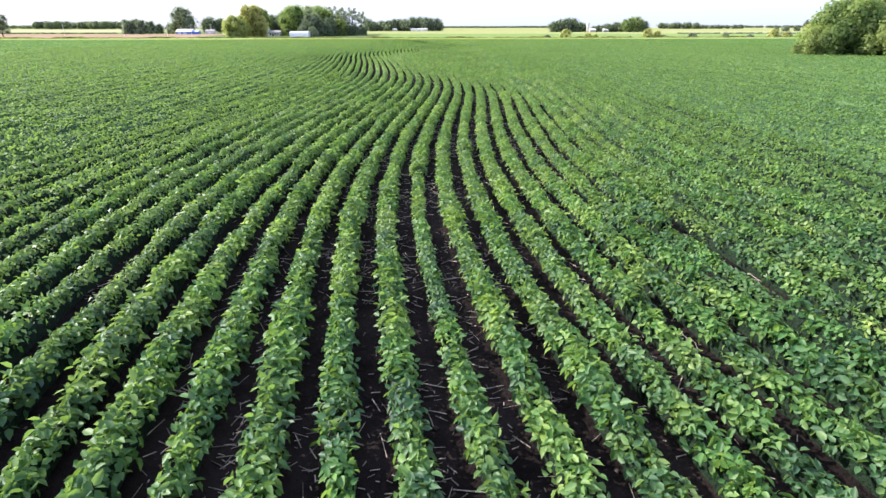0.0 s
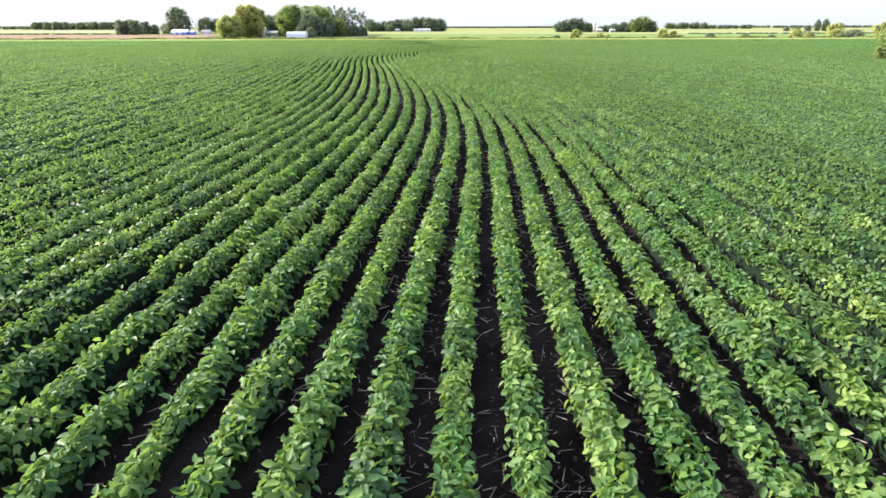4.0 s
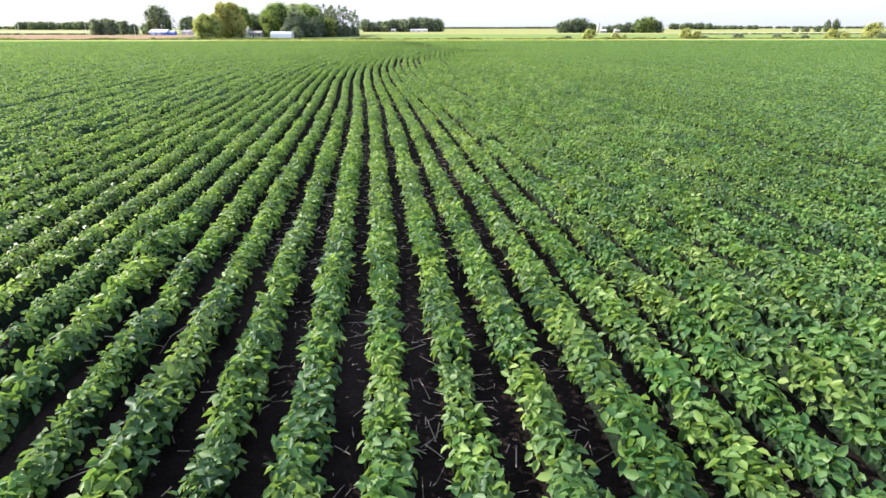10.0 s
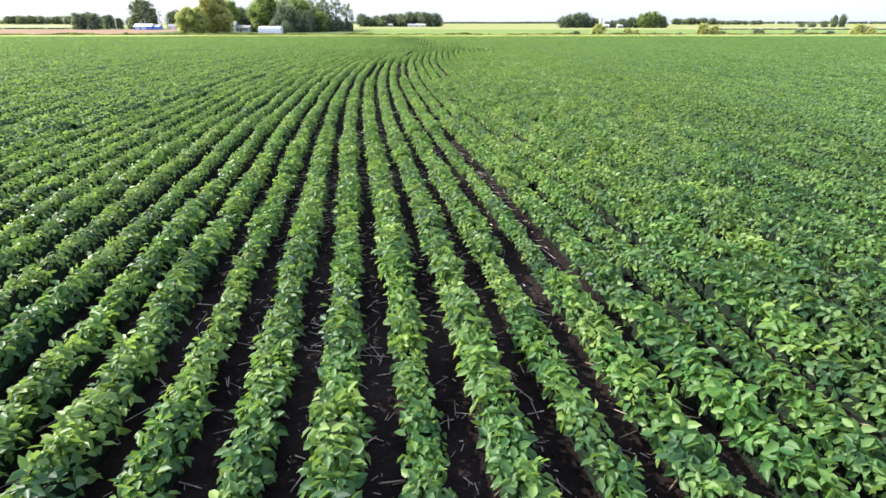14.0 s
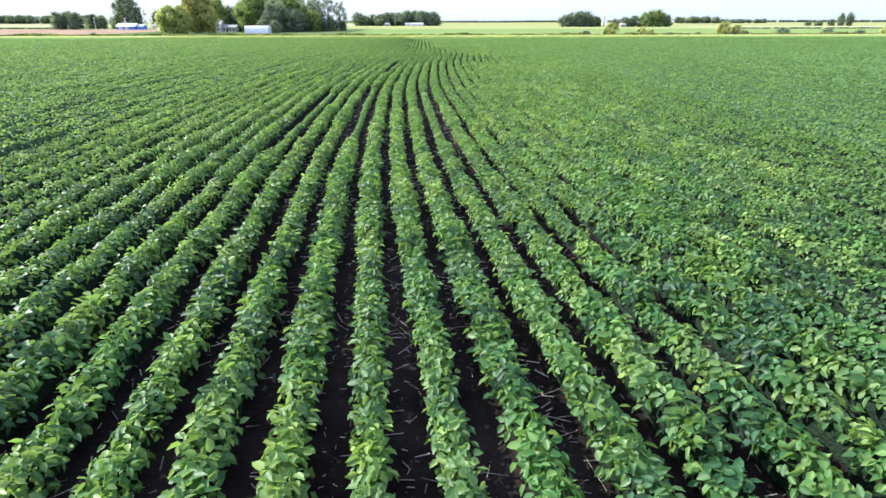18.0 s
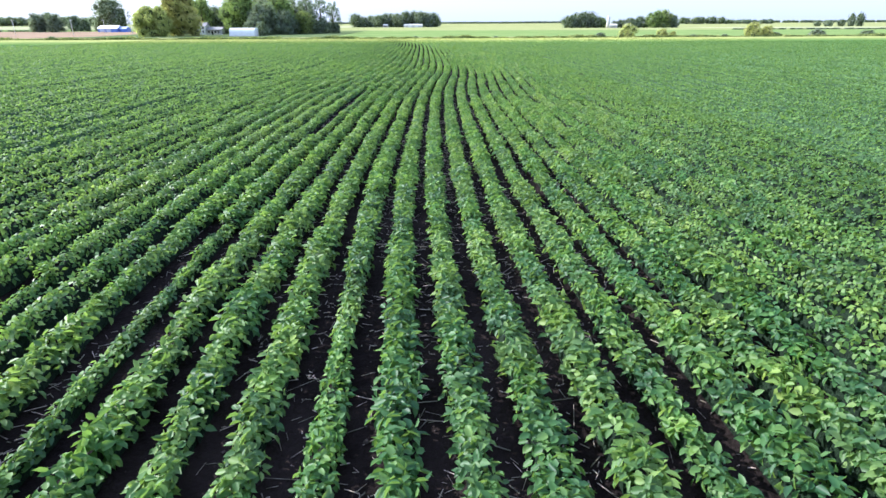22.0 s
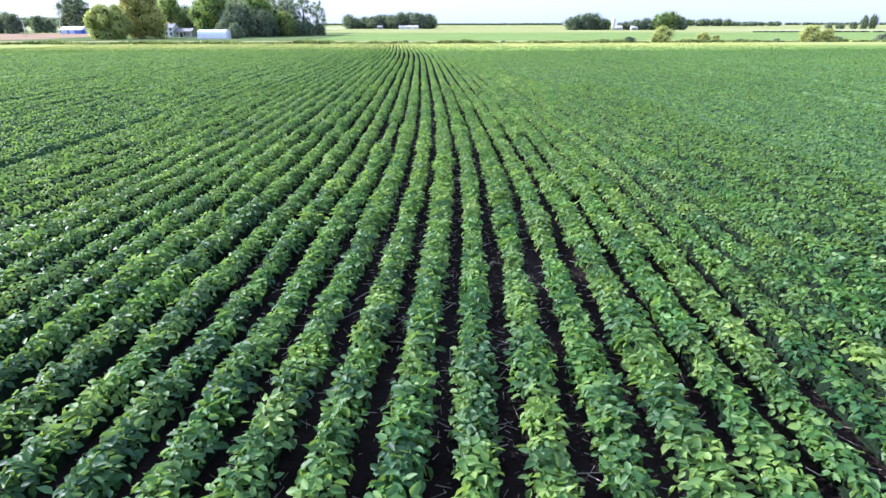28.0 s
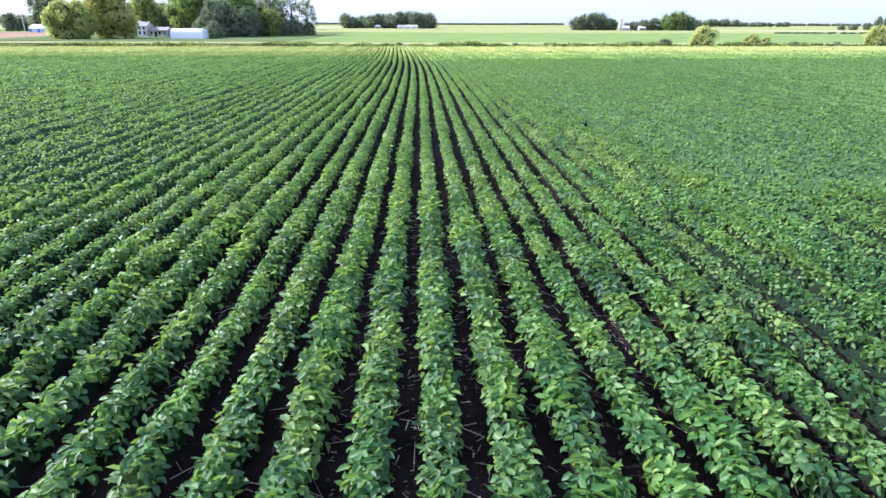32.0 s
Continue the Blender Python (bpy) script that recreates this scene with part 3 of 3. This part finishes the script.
def crown_mesh(name, rg, mat, blobs, tufts, size, inner=0.0):
    """Many small leaf tufts on and in overlapping lobes (centre, radii), with closed masses of a share inner added
    inside them, coloured as shade.
    """
    V, Q, k = [], [], 0
    area = np.array([r[0] * r[2] for _, r in blobs])
    for (c, r), share in zip(blobs, area / area.sum()):
        n = max(20, int(tufts * share))
        d = unit(rg.normal(0, 1, (n, 3)))
        lump = 1 + 0.20 * np.sin(d[:, 0] * 7 + c[0]) * np.sin(d[:, 1] * 6 + c[1]) * np.sin(d[:, 2] * 7 + c[2])
        p = np.array(c) + d * np.array(r) * (rg.uniform(0.5, 1.05, n) ** 0.6 * lump)[:, None]
        nr = unit(d + rg.normal(0, 0.26, (n, 3)) + np.array([0, 0, 0.15]))
        al = unit(np.cross(nr, rg.normal(0, 1, (n, 3))))
        ln = size * rg.uniform(0.55, 1.5, n)
        v, q = leaflets(p - al * ln[:, None] * 0.5, al, nr, ln, ln * rg.uniform(0.5, 0.9, n), rg.uniform(0, 0.4, n), False)
        V.append(v)
        Q.append(q + k)
        k += len(v)
    outer = sum(len(q) for q in Q)
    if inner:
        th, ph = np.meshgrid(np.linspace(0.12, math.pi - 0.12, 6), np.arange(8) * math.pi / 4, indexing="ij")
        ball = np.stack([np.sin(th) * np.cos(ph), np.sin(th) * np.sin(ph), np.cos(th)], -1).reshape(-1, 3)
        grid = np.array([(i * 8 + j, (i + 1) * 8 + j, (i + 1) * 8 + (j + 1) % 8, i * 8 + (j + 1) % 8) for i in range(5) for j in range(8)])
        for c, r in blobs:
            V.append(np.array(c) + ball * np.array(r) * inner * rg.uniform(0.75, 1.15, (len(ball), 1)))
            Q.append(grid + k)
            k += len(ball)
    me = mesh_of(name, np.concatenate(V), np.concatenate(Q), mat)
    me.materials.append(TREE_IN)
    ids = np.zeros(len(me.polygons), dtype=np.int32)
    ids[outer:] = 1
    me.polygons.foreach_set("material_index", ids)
    return me


def tree(h, w, seed, mat, base=0.18, tufts=3000, size=0.75, label="", category="tree", name="tree", lobes=13, depth=None, lobe=1.0, inner=0.45):
    """A tree h high with a crown w wide, its crown starting at base * h."""
    rg = np.random.default_rng(seed)
    e = new(name)
    depth = depth or w
    blobs = []
    for i in range(lobes):
        u = (i + 0.5) / lobes
        z = h * (base + (0.93 - base) * u)
        spread = math.sin(math.pi * min(1, 0.22 + 0.70 * u)) ** 0.7
        a = i * 2.4 + rg.uniform(0, 0.8)
        rr = rg.uniform(0.28, 0.85) * spread
        c = (w / 2 * rr * math.cos(a), depth / 2 * rr * math.sin(a), z)
        rad = lobe * w * rg.uniform(0.23, 0.33) * (0.65 + 0.35 * spread)
        rz = min(rad * rg.uniform(0.8, 1.1), h * 0.99 - z + 0.1 * h)
        blobs.append((c, (rad, rad * depth / w, max(rz, 0.07 * h))))
    for i in range(lobes // 2):                    # smaller boughs that break the outline
        u, a = rg.uniform(0.15, 0.97), rg.uniform(0, 2 * math.pi)
        rr = 0.8 * math.sin(math.pi * min(1, 0.22 + 0.70 * u)) ** 0.7 * rg.uniform(0.8, 1.05)
        rad = w * rg.uniform(0.07, 0.13)
        blobs.append(((w / 2 * rr * math.cos(a), depth / 2 * rr * math.sin(a), h * (base + (0.95 - base) * u)), (rad, rad, rad * rg.uniform(0.7, 1.2))))
    r0 = 0.022 * h + 0.05
    v, f = tube([(0, 0, -0.3), (0.01 * w, 0, h * 0.15), (-0.01 * w, 0.01 * w, h * 0.45), (0, 0, h * 0.8)], [r0 * 1.3, r0, r0 * 0.7, r0 * 0.2])
    part("trunk", mesh_of("trunk", v, f, BARK, True), e)
    for i in range(1, lobes, 3):
        c = blobs[i][0]
        z0 = max(h * 0.12, c[2] * 0.55)
        v, f = tube([(0, 0, z0), (c[0] * 0.5, c[1] * 0.5, (z0 + c[2]) * 0.52), c], [r0 * 0.5, r0 * 0.32, r0 * 0.1], 5)
        part("limb", mesh_of("limb", v, f, BARK, True), e)
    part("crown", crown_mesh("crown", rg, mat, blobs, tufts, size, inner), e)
    return tagged(e, label, category)


def put(e, x, y, s=1.0, rz=0.0, sz=None):
    e.location, e.rotation_euler, e.scale = (x, y, land(y) - 0.05), (0, 0, rz), (s, s, sz or s)
    return e


def again(e, x, y, s=1.0, rz=0.0, sz=None, label="", group=""):
    return tagged(put(copy_thing(e, pose(x, y, 0)), x, y, s, rz, sz), label, "", group)


# the pale lit trees at the near end of the farm
willow = put(tree(23.5, 24.5, 1, WILLOW, 0.08, 12000, 1.0, "broad pale yellow-green tree at the farm yard's edge", lobes=32, lobe=0.60, inner=0.5), -150.5, 484)
put(tree(15.6, 21, 2, WILLOW, 0.02, 9500, 0.9, "rounded pale green tree standing before a taller one", lobes=28, lobe=0.60, inner=0.5), -158.5, 466)
put(tree(22, 19, 3, TREE, 0.10, 5000, 0.8, "tall green tree behind the white farmhouse", lobes=20, lobe=0.72), -158, 536)
grove = [tree(24, 26, 11, TREE, 0.05, 6500, 0.95, "tall leafy tree in the farm grove", lobes=24, lobe=0.78),
         tree(21, 23, 12, DARK_TREE, 0.0, 6000, 0.95, "dense dark tree in the farm grove", lobes=22, lobe=0.8),
         tree(25, 15, 13, DARK_TREE, 0.20, 1500, 0.85, "tall open-crowned tree at the grove's end", lobes=17, lobe=0.55, inner=0.3)]
for e in grove:
    tagged(e, group="farm grove")
put(grove[0], -126, 522)
put(grove[1], -111, 512, 0.85)
put(grove[2], -90, 540, 0.95)
for i, (x, y, s, r) in enumerate(((0, 0, 0, 0), (-119, 540, 1.02, 1.0), (-133, 534, 0.95, 2.0), (-150, 546, 0.8, 2.6), (-105, 528, 0.92, 4.0), (-133, 556, 0.95, 0.9), (-112, 552, 1.0, 2.9), (-146, 562, 0.85, 3.6), (-122, 560, 1.0, 5.1), (-99, 520, 0.66, 5.0),
                                  (-90, 530, 0.55, 3.0), (-115, 505, 0.5, 1.7), (-166, 552, 0.85, 0.4), (-174, 548, 0.65, 5.5))):
    if i:
        again(grove[i % 2], x, y, s, r)
for x, y, s, r in ((-99, 548, 1.0, 2.0), (-82, 546, 0.95, 4.4), (-75, 552, 0.82, 1.0), (-93, 552, 0.9, 3.1)):
    again(grove[2], x, y, s, r)
for x, y, s, r in ((-84, 534, 0.42, 0.3), (-79, 540, 0.40, 3.3), (-97, 532, 0.55, 1.2), (-104, 524, 0.62, 2.4), (-91, 538, 0.48, 4.1), (-73, 546, 0.34, 0.9), (-105.5, 489, 0.36, 5.2)):
    again(grove[1], x, y, s, r)
# the trees behind the blue-roofed shed
back = tree(25, 30, 21, DARK_TREE, 0.16, 4200, 1.0, "large dark spreading tree behind the blue shed", lobes=16)
put(back, -264, 622)
shelter = tree(14.5, 15, 22, DARK_TREE, 0.0, 3200, 0.8, "dark evergreen-looking windbreak tree by the bare field")
tagged(shelter, group="windbreak trees")
put(shelter, -309, 600, 0.90)
for x, y, s, r in ((-302, 604, 0.93, 1), (-295, 600, 0.88, 2), (-310, 650, 0.85, 2), (-300, 648, 0.66, 1), (-291, 652, 0.70, 3)):
    again(shelter, x, y, s, r)
again(back, -249, 650, 0.66, 2.2, label="dark rounded tree near the farm lane")
again(back, -239, 655, 0.6, 0.7, label="dark rounded tree near the farm lane")
put(tree(18, 13, 23, DARK_TREE, 0.2, 2200, 0.8, "lone dark tree at the bare field's edge", lobes=10), -346, 480)
# the far grove with the long white shed
far_tree = tree(21, 26, 31, DARK_TREE, 0.03, 2600, 1.3, "hazy dark tree in a far shelter belt")
tagged(far_tree, group="far shelter belt")
put(far_tree, -142, 1150)
for i in range(11):
    again(far_tree, -142 + 11.6 * (i + 1), 1150 + 8 * math.sin(i * 2.1), 0.86 + 0.2 * rng.random(), i * 1.3, sz=(0.9 + 0.18 * rng.random()) * (0.85 if i < 3 else 1.08))
# the farm to the far side
far_round = tree(20, 30, 41, DARK_TREE, 0.0, 3000, 1.2, "rounded grey-green tree at a far farm", lobes=16, lobe=0.8)
tagged(far_round, group="far farm trees")
put(far_round, 170, 960, 0.78)
for x, s in ((183, 0.95), (196, 1.02), (207, 0.72), (230, 0.45), (239, 0.52), (249, 0.62), (259, 0.58), (268, 0.72), (308, 0.78)):
    again(far_round, x, 960 + rng.uniform(-12, 14), s, rng.uniform(0, 6))
far_olive = tree(21, 30, 42, TREE, 0.0, 3000, 1.2, "broad olive-green tree at a far farm", lobes=16, lobe=0.8)
tagged(far_olive, group="far farm trees")
put(far_olive, 282, 958, 0.95)
again(far_olive, 296, 962, 1.05, 2.0)
again(far_olive, 214, 966, 0.6, 1.0)
for x, y, s, sz in ((640, 1100, 0.42, 0.95), (656, 1104, 0.45, 1.0), (622, 1096, 0.42, 0.5), (605, 1100, 0.5, 0.4), (590, 1104, 0.4, 0.32)):
    again(far_round, x, y, s, x, sz=sz)


def woods(name, x0, x1, y, h, n, seed, label, size=2.0, per=180, deep=15.0):
    """A far strip of woodland."""
    rg = np.random.default_rng(seed)
    blobs = []
    for i in range(n):
        x = x0 + (x1 - x0) * (i + rg.random()) / n
        hh = h * rg.uniform(0.82, 1.0)
        blobs.append(((x, y + rg.uniform(-deep, deep), land(y) + hh * 0.45), (max(hh * 0.75, 0.8 * (x1 - x0) / n), 0.5 * deep, hh * 0.55)))
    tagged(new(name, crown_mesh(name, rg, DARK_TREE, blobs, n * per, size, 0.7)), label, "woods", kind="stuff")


woods("far_woods", -860, -660, 1300, 18, 44, 51, "hazy dark line of far woods")
woods("far_woods", -1300, -860, 1500, 9, 26, 52, "hazy low line of far woods")
woods("far_woods", 450, 520, 1300, 14, 12, 53, "dark line of far woods")
woods("far_woods", 515, 640, 1330, 9, 20, 54, "dark line of far woods")
woods("far_woods", -20, 280, 2300, 7, 80, 55, "faint blue line of far woods on the horizon")
woods("far_woods", 300, 480, 2600, 9, 44, 56, "faint blue line of far woods on the horizon")
woods("far_woods", -420, -120, 2300, 7, 80, 57, "faint blue line of far woods on the horizon")
woods("far_woods", 900, 1700, 2300, 9, 150, 58, "faint blue line of far woods on the horizon")
woods("far_woods", -3200, -1300, 2300, 12, 200, 59, "faint blue line of far woods on the horizon")

woods("hedge_line", 240, 900, 640, 1.2, 130, 92, "low dark hedge line between far fields", 0.9, 60, 1.0)
woods("hedge_line", -1300, -345, 640, 1.4, 150, 93, "low dark hedge line beyond the bare field", 1.0, 60, 1.0)

# bushes on the ditch bank
bush = tree(5.2, 6.2, 61, WILLOW, 0.0, 1900, 0.42, "rounded yellow-green bush on the ditch bank", "bush", "bush", lobes=9)
tagged(bush, group="ditch bank bushes")
put(bush, 70.5, 362, 0.95)
for x, y, s in ((121, 368, 1.0), (127, 369, 0.8), (84.5, 364, 0.62), (89, 365, 0.45), (205, 386, 1.0), (215, 390, 0.7)):
    again(bush, x, y, s, x)
low_bush = tree(3.2, 7.0, 62, DARK_TREE, 0.0, 1200, 0.4, "low dark green bush on the ditch bank", "bush", "bush", lobes=8)
tagged(low_bush, group="ditch bank bushes")
put(low_bush, 60, 361, 0.6)
for x, y, s in ((52, 360, 0.4), (131, 370, 0.6), (150, 374, 0.9), (171, 376, 0.8), (188, 380, 0.7), (110, 368, 0.4), (20, 357, 0.3), (-10, 356, 0.32), (97, 366, 0.4), (-140, 348, 0.42), (236, 392, 0.9), (247, 398, 1.2)):
    again(low_bush, x, y, s, x)
for i, (x, y, s) in enumerate(((226, 410, 1.3), (240, 404, 1.7), (255, 410, 1.6), (268, 402, 1.8), (282, 410, 1.9), (298, 402, 2.0), (316, 410, 2.1))):
    again(bush if i % 2 else low_bush, x, y, s, i, label="tall shrub in the hedge at the field's side", group="field hedge")
# the clump of trees at the field's side, near the start
clump = tree(9.0, 14.5, 71, TREE, 0.0, 22000, 0.44, "dense green clump of shrubby trees in the field", "tree", "tree_clump", lobes=40, lobe=0.56)
tagged(clump, group="clump in the field")
put(clump, 69, 106)
for x, y, s, r, sz in ((63.5, 105, 0.50, 5.0, 0.52), (74, 100, 0.8, 1.4, 0.7), (79, 112, 1.1, 2.6, 1.15), (88, 104, 1.0, 3.9, 1.0), (92, 118, 1.2, 0.6, 1.25)):
    again(clump, x, y, s, r, sz)


def ditch_grass(name, mat, n, off, spread, low, high, seed, label):
    """Tufts of grass along the ditch beyond the crop."""
    rg = np.random.default_rng(seed)
    x = rg.uniform(-330, 330, n)
    y = 344 + 0.10 * x.clip(-300, 300) + off + rg.normal(0, spread, n)
    h = rg.uniform(low, high, n) * (0.8 + 0.4 * np.sin(x * 0.21) * np.sin(x * 0.057 + 1) + 0.2 * np.sin(x * 0.9))
    h = np.maximum(h, 0.1)
    al = unit(np.stack([rg.normal(0, 0.35, n), rg.normal(0, 0.35, n), 0 * x + 1], 1))
    nr = unit(rg.normal(0, 1, (n, 3)) * np.array([1, 1, 0.2]))
    v, q = leaflets(np.stack([x, y, 0 * x], 1), al, nr, h * 1.1, h * 0.7, 0 * h + 0.2, False)
    tagged(new(name, mesh_of(name, v, q, mat)), label, "grass", kind="stuff")


# darker strip drawn where the grass bank's front lies in shade
ditch_grass("ditch_weeds", DITCH_SHADE, 14000, 3.2, 0.9, 0.4, 1.0, 82, "dark green tufts coloured as the shaded front of the ditch grass")
ditch_grass("verge_grass", GRASS, 26000, 11.0, 3.0, 0.5, 1.15, 81, "tall yellow-green grass on the ditch bank")

# ---- farm buildings ----


def white_shed(x, y, length, width, height):
    """A long white building with a rounded sheeted roof, its side to the field."""
    e = new("white_shed")
    prof = [(-width / 2, -0.2), (width / 2, -0.2)] + [(width / 2 * math.cos(a) ** 0.55 if a < math.pi / 2 else -width / 2 * abs(math.cos(a)) ** 0.55,
                                                      height * (0.30 + 0.70 * math.sin(a) ** 0.8)) for a in np.linspace(0.001, math.pi - 0.001, 13)]
    me = prism("cover", TARP, prof, -length / 2, length / 2)
    me.transform(Matrix.Rotation(math.pi / 2, 4, "Z"))
    part("cover", me, e, "white sheeted cover")
    part("base_rail", boxes("base_rail", CONCRETE, (-length / 2, length / 2, -width / 2 - 0.1, -width / 2 + 0.03, -0.2, 0.35)), e)
    part("end_door", boxes("end_door", WHITE, (length / 2, length / 2 + 0.08, -1.6, 1.6, 0, 3.0)), e)
    e.location = (x, y, land(y))
    return tagged(e, "long white shed with a rounded sheeted roof", "shed")


white_shed(-114.0, 482, 14.4, 8, 4.5)


def gable(e, x0, x1, y0, y1, h, rise, wall_mat, roof_mat, over=0.4):
    """Walls and a gable roof with its ridge along x."""
    part("wall", boxes("wall", wall_mat, (x0, x1, y0, y1, -0.3, h)), e)
    ym = (y0 + y1) / 2
    g = prism("gable_end", wall_mat, [(y0, h), (y1, h), (ym, h + rise - 0.12)], x0, x1)
    g.transform(Matrix(((0, 1, 0, 0), (1, 0, 0, 0), (0, 0, 1, 0), (0, 0, 0, 1))))
    part("gable_end", g, e)
    for s in (-1, 1):
        ye = (y0 if s < 0 else y1) + s * over
        ze = h - over * rise / ((y1 - y0) / 2)
        v = [(x0 - over, ye, ze), (x1 + over, ye, ze), (x1 + over, ym, h + rise), (x0 - over, ym, h + rise)]
        v += [(a, b, c + 0.16) for a, b, c in v]
        part("roof", mesh_of("roof", v, [(3, 2, 1, 0), (4, 5, 6, 7), (0, 1, 5, 4), (1, 2, 6, 5), (2, 3, 7, 6), (3, 0, 4, 7)], roof_mat), e)


def window_on(e, x, y, z, w, h):
    f = part("window", boxes("window", WHITE, (x - w / 2 - 0.09, x + w / 2 + 0.09, y - 0.06, y - 0.005, z - 0.09, z + h + 0.09)), e)
    part("pane", boxes("pane", GLASS, (x - w / 2, x + w / 2, y - 0.075, y - 0.062, z, z + h)), f)


def farmhouse():
    e = new("farmhouse")
    gable(e, -6.2, -2.0, 0, 6.5, 4.3, 1.7, WHITE, SHINGLE)
    gable(e, -1.98, 6.0, 1.0, 6.2, 2.7, 1.1, WHITE, SHINGLE)
    part("porch_roof", boxes("porch_roof", SHINGLE, (-1.9, 5.6, -1.2, 0.98, 2.35, 2.5)), e)
    for x in (-1.7, 0.7, 3.1, 5.4):
        part("porch_post", boxes("porch_post", WHITE, (x - 0.08, x + 0.08, -1.1, -0.94, 0, 2.35)), e)
    for x in (-5.2, -3.2):
        window_on(e, x, 0, 0.9, 0.9, 1.3)
        window_on(e, x, 0, 2.9, 0.9, 1.1)
    for x in (-0.6, 2.6, 4.6):
        window_on(e, x, 1.0, 0.9, 1.0, 1.2)
    part("door", boxes("door", GLASS, (0.6, 1.5, 0.93, 0.995, 0, 2.05)), e, "dark porch door")
    part("chimney", boxes("chimney", RED, (-4.5, -3.9, 3.0, 3.6, 5.2, 7.0)), e)
    e.location, e.scale = (-145.5, 513, land(513)), (1.2, 1.2, 1.18)
    tagged(e, "small white two-part farmhouse with a porch", "house")


farmhouse()


def blue_shed():
    e = new("farm_shed")
    gable(e, -8.5, 6, 0, 9, 2.6, 2.1, BLUE, WHITE, 0.5)
    gable(e, 6.02, 11.5, 2, 9, 2.4, 1.4, BLUE, PALE_BLUE, 0.3)
    for x in (-5.5, -0.5):
        part("shed_door", boxes("shed_door", PALE_BLUE, (x - 1.7, x + 1.7, -0.1, -0.005, 0, 2.3)), e, "pale sliding door")
    e.location = (-249.5, 590, land(590))
    tagged(e, "low blue metal farm shed with a pale roof", "shed")
    s = new("farm_shed")
    gable(s, -4, 4, 0, 7, 2.6, 1.6, CONCRETE, SHINGLE)
    part("shed_door", boxes("shed_door", WHITE, (-1.5, 1.5, -0.1, -0.005, 0, 2.3)), s)
    s.location = (-230, 600, land(600))
    tagged(s, "small grey shed beside the farm lane", "shed")


blue_shed()


def long_shed(x, y, length, label):
    e = new("far_shed")
    gable(e, -length / 2, length / 2, 0, 12, 3.2, 1.9, WHITE, CONCRETE)
    for i in range(3):
        xx = length * (i - 1) / 3
        part("shed_door", boxes("shed_door", CONCRETE, (xx - 2, xx + 2, -0.12, -0.005, 0, 2.6)), e)
    e.location = (x, y, land(y))
    tagged(e, label, "shed")


long_shed(-48, 1125, 30, "long low white shed before the far trees")
long_shed(-93, 1128, 7, "small white shed before the far trees")
long_shed(224, 940, 9, "small white farm building among far trees")
long_shed(245, 944, 7, "small white farm building among far trees")


def silo(x, y, r, h):
    e = new("silo")
    v, f = tube([(0, 0, -0.3), (0, 0, h * 0.5), (0, 0, h)], [r, r, r], 18)
    part("barrel", mesh_of("barrel", v, f, CONCRETE, True), e)
    v, f = tube([(0, 0, h), (0, 0, h + r * 0.5), (0, 0, h + r * 0.85), (0, 0, h + r * 0.98)], [r * 1.02, r * 0.87, r * 0.5, r * 0.12], 18)
    part("dome", mesh_of("dome", v, f, WHITE, True), e)
    for i in range(1, 6):
        v, f = tube([(0, 0, h * i / 6 - 0.08), (0, 0, h * i / 6 + 0.08)], [r + 0.05, r + 0.05], 18)
        part("hoop", mesh_of("hoop", v, f, WHITE), e)
    e.location = (x, y, land(y))
    tagged(e, "tall white concrete silo with a domed cap", "silo")


silo(214, 930, 2.1, 12.5)


def pole(x, y, h):
    e = new("utility_pole")
    v, f = tube([(0, 0, -0.3), (0, 0, h * 0.5), (0, 0, h)], [0.17, 0.15, 0.11], 8)
    part("post", mesh_of("post", v, f, WOOD, True), e)
    part("crossarm", boxes("crossarm", WOOD, (-1.1, 1.1, -0.06, 0.06, h - 0.7, h - 0.55)), e)
    for s in (-0.95, 0.0, 0.95):
        part("insulator", boxes("insulator", CONCRETE, (s - 0.05, s + 0.05, -0.05, 0.05, h - 0.548, h - 0.35)), e)
    e.location = (x, y, land(y))
    return tagged(e, "weathered wooden utility pole by the road", "utility pole", "utility poles")


first = pole(-272, 520, 9.3)
for x in (-235.5, -215, -198, -322):
    again(first, x, 520 + (x + 272) * 0.02, 1.0)
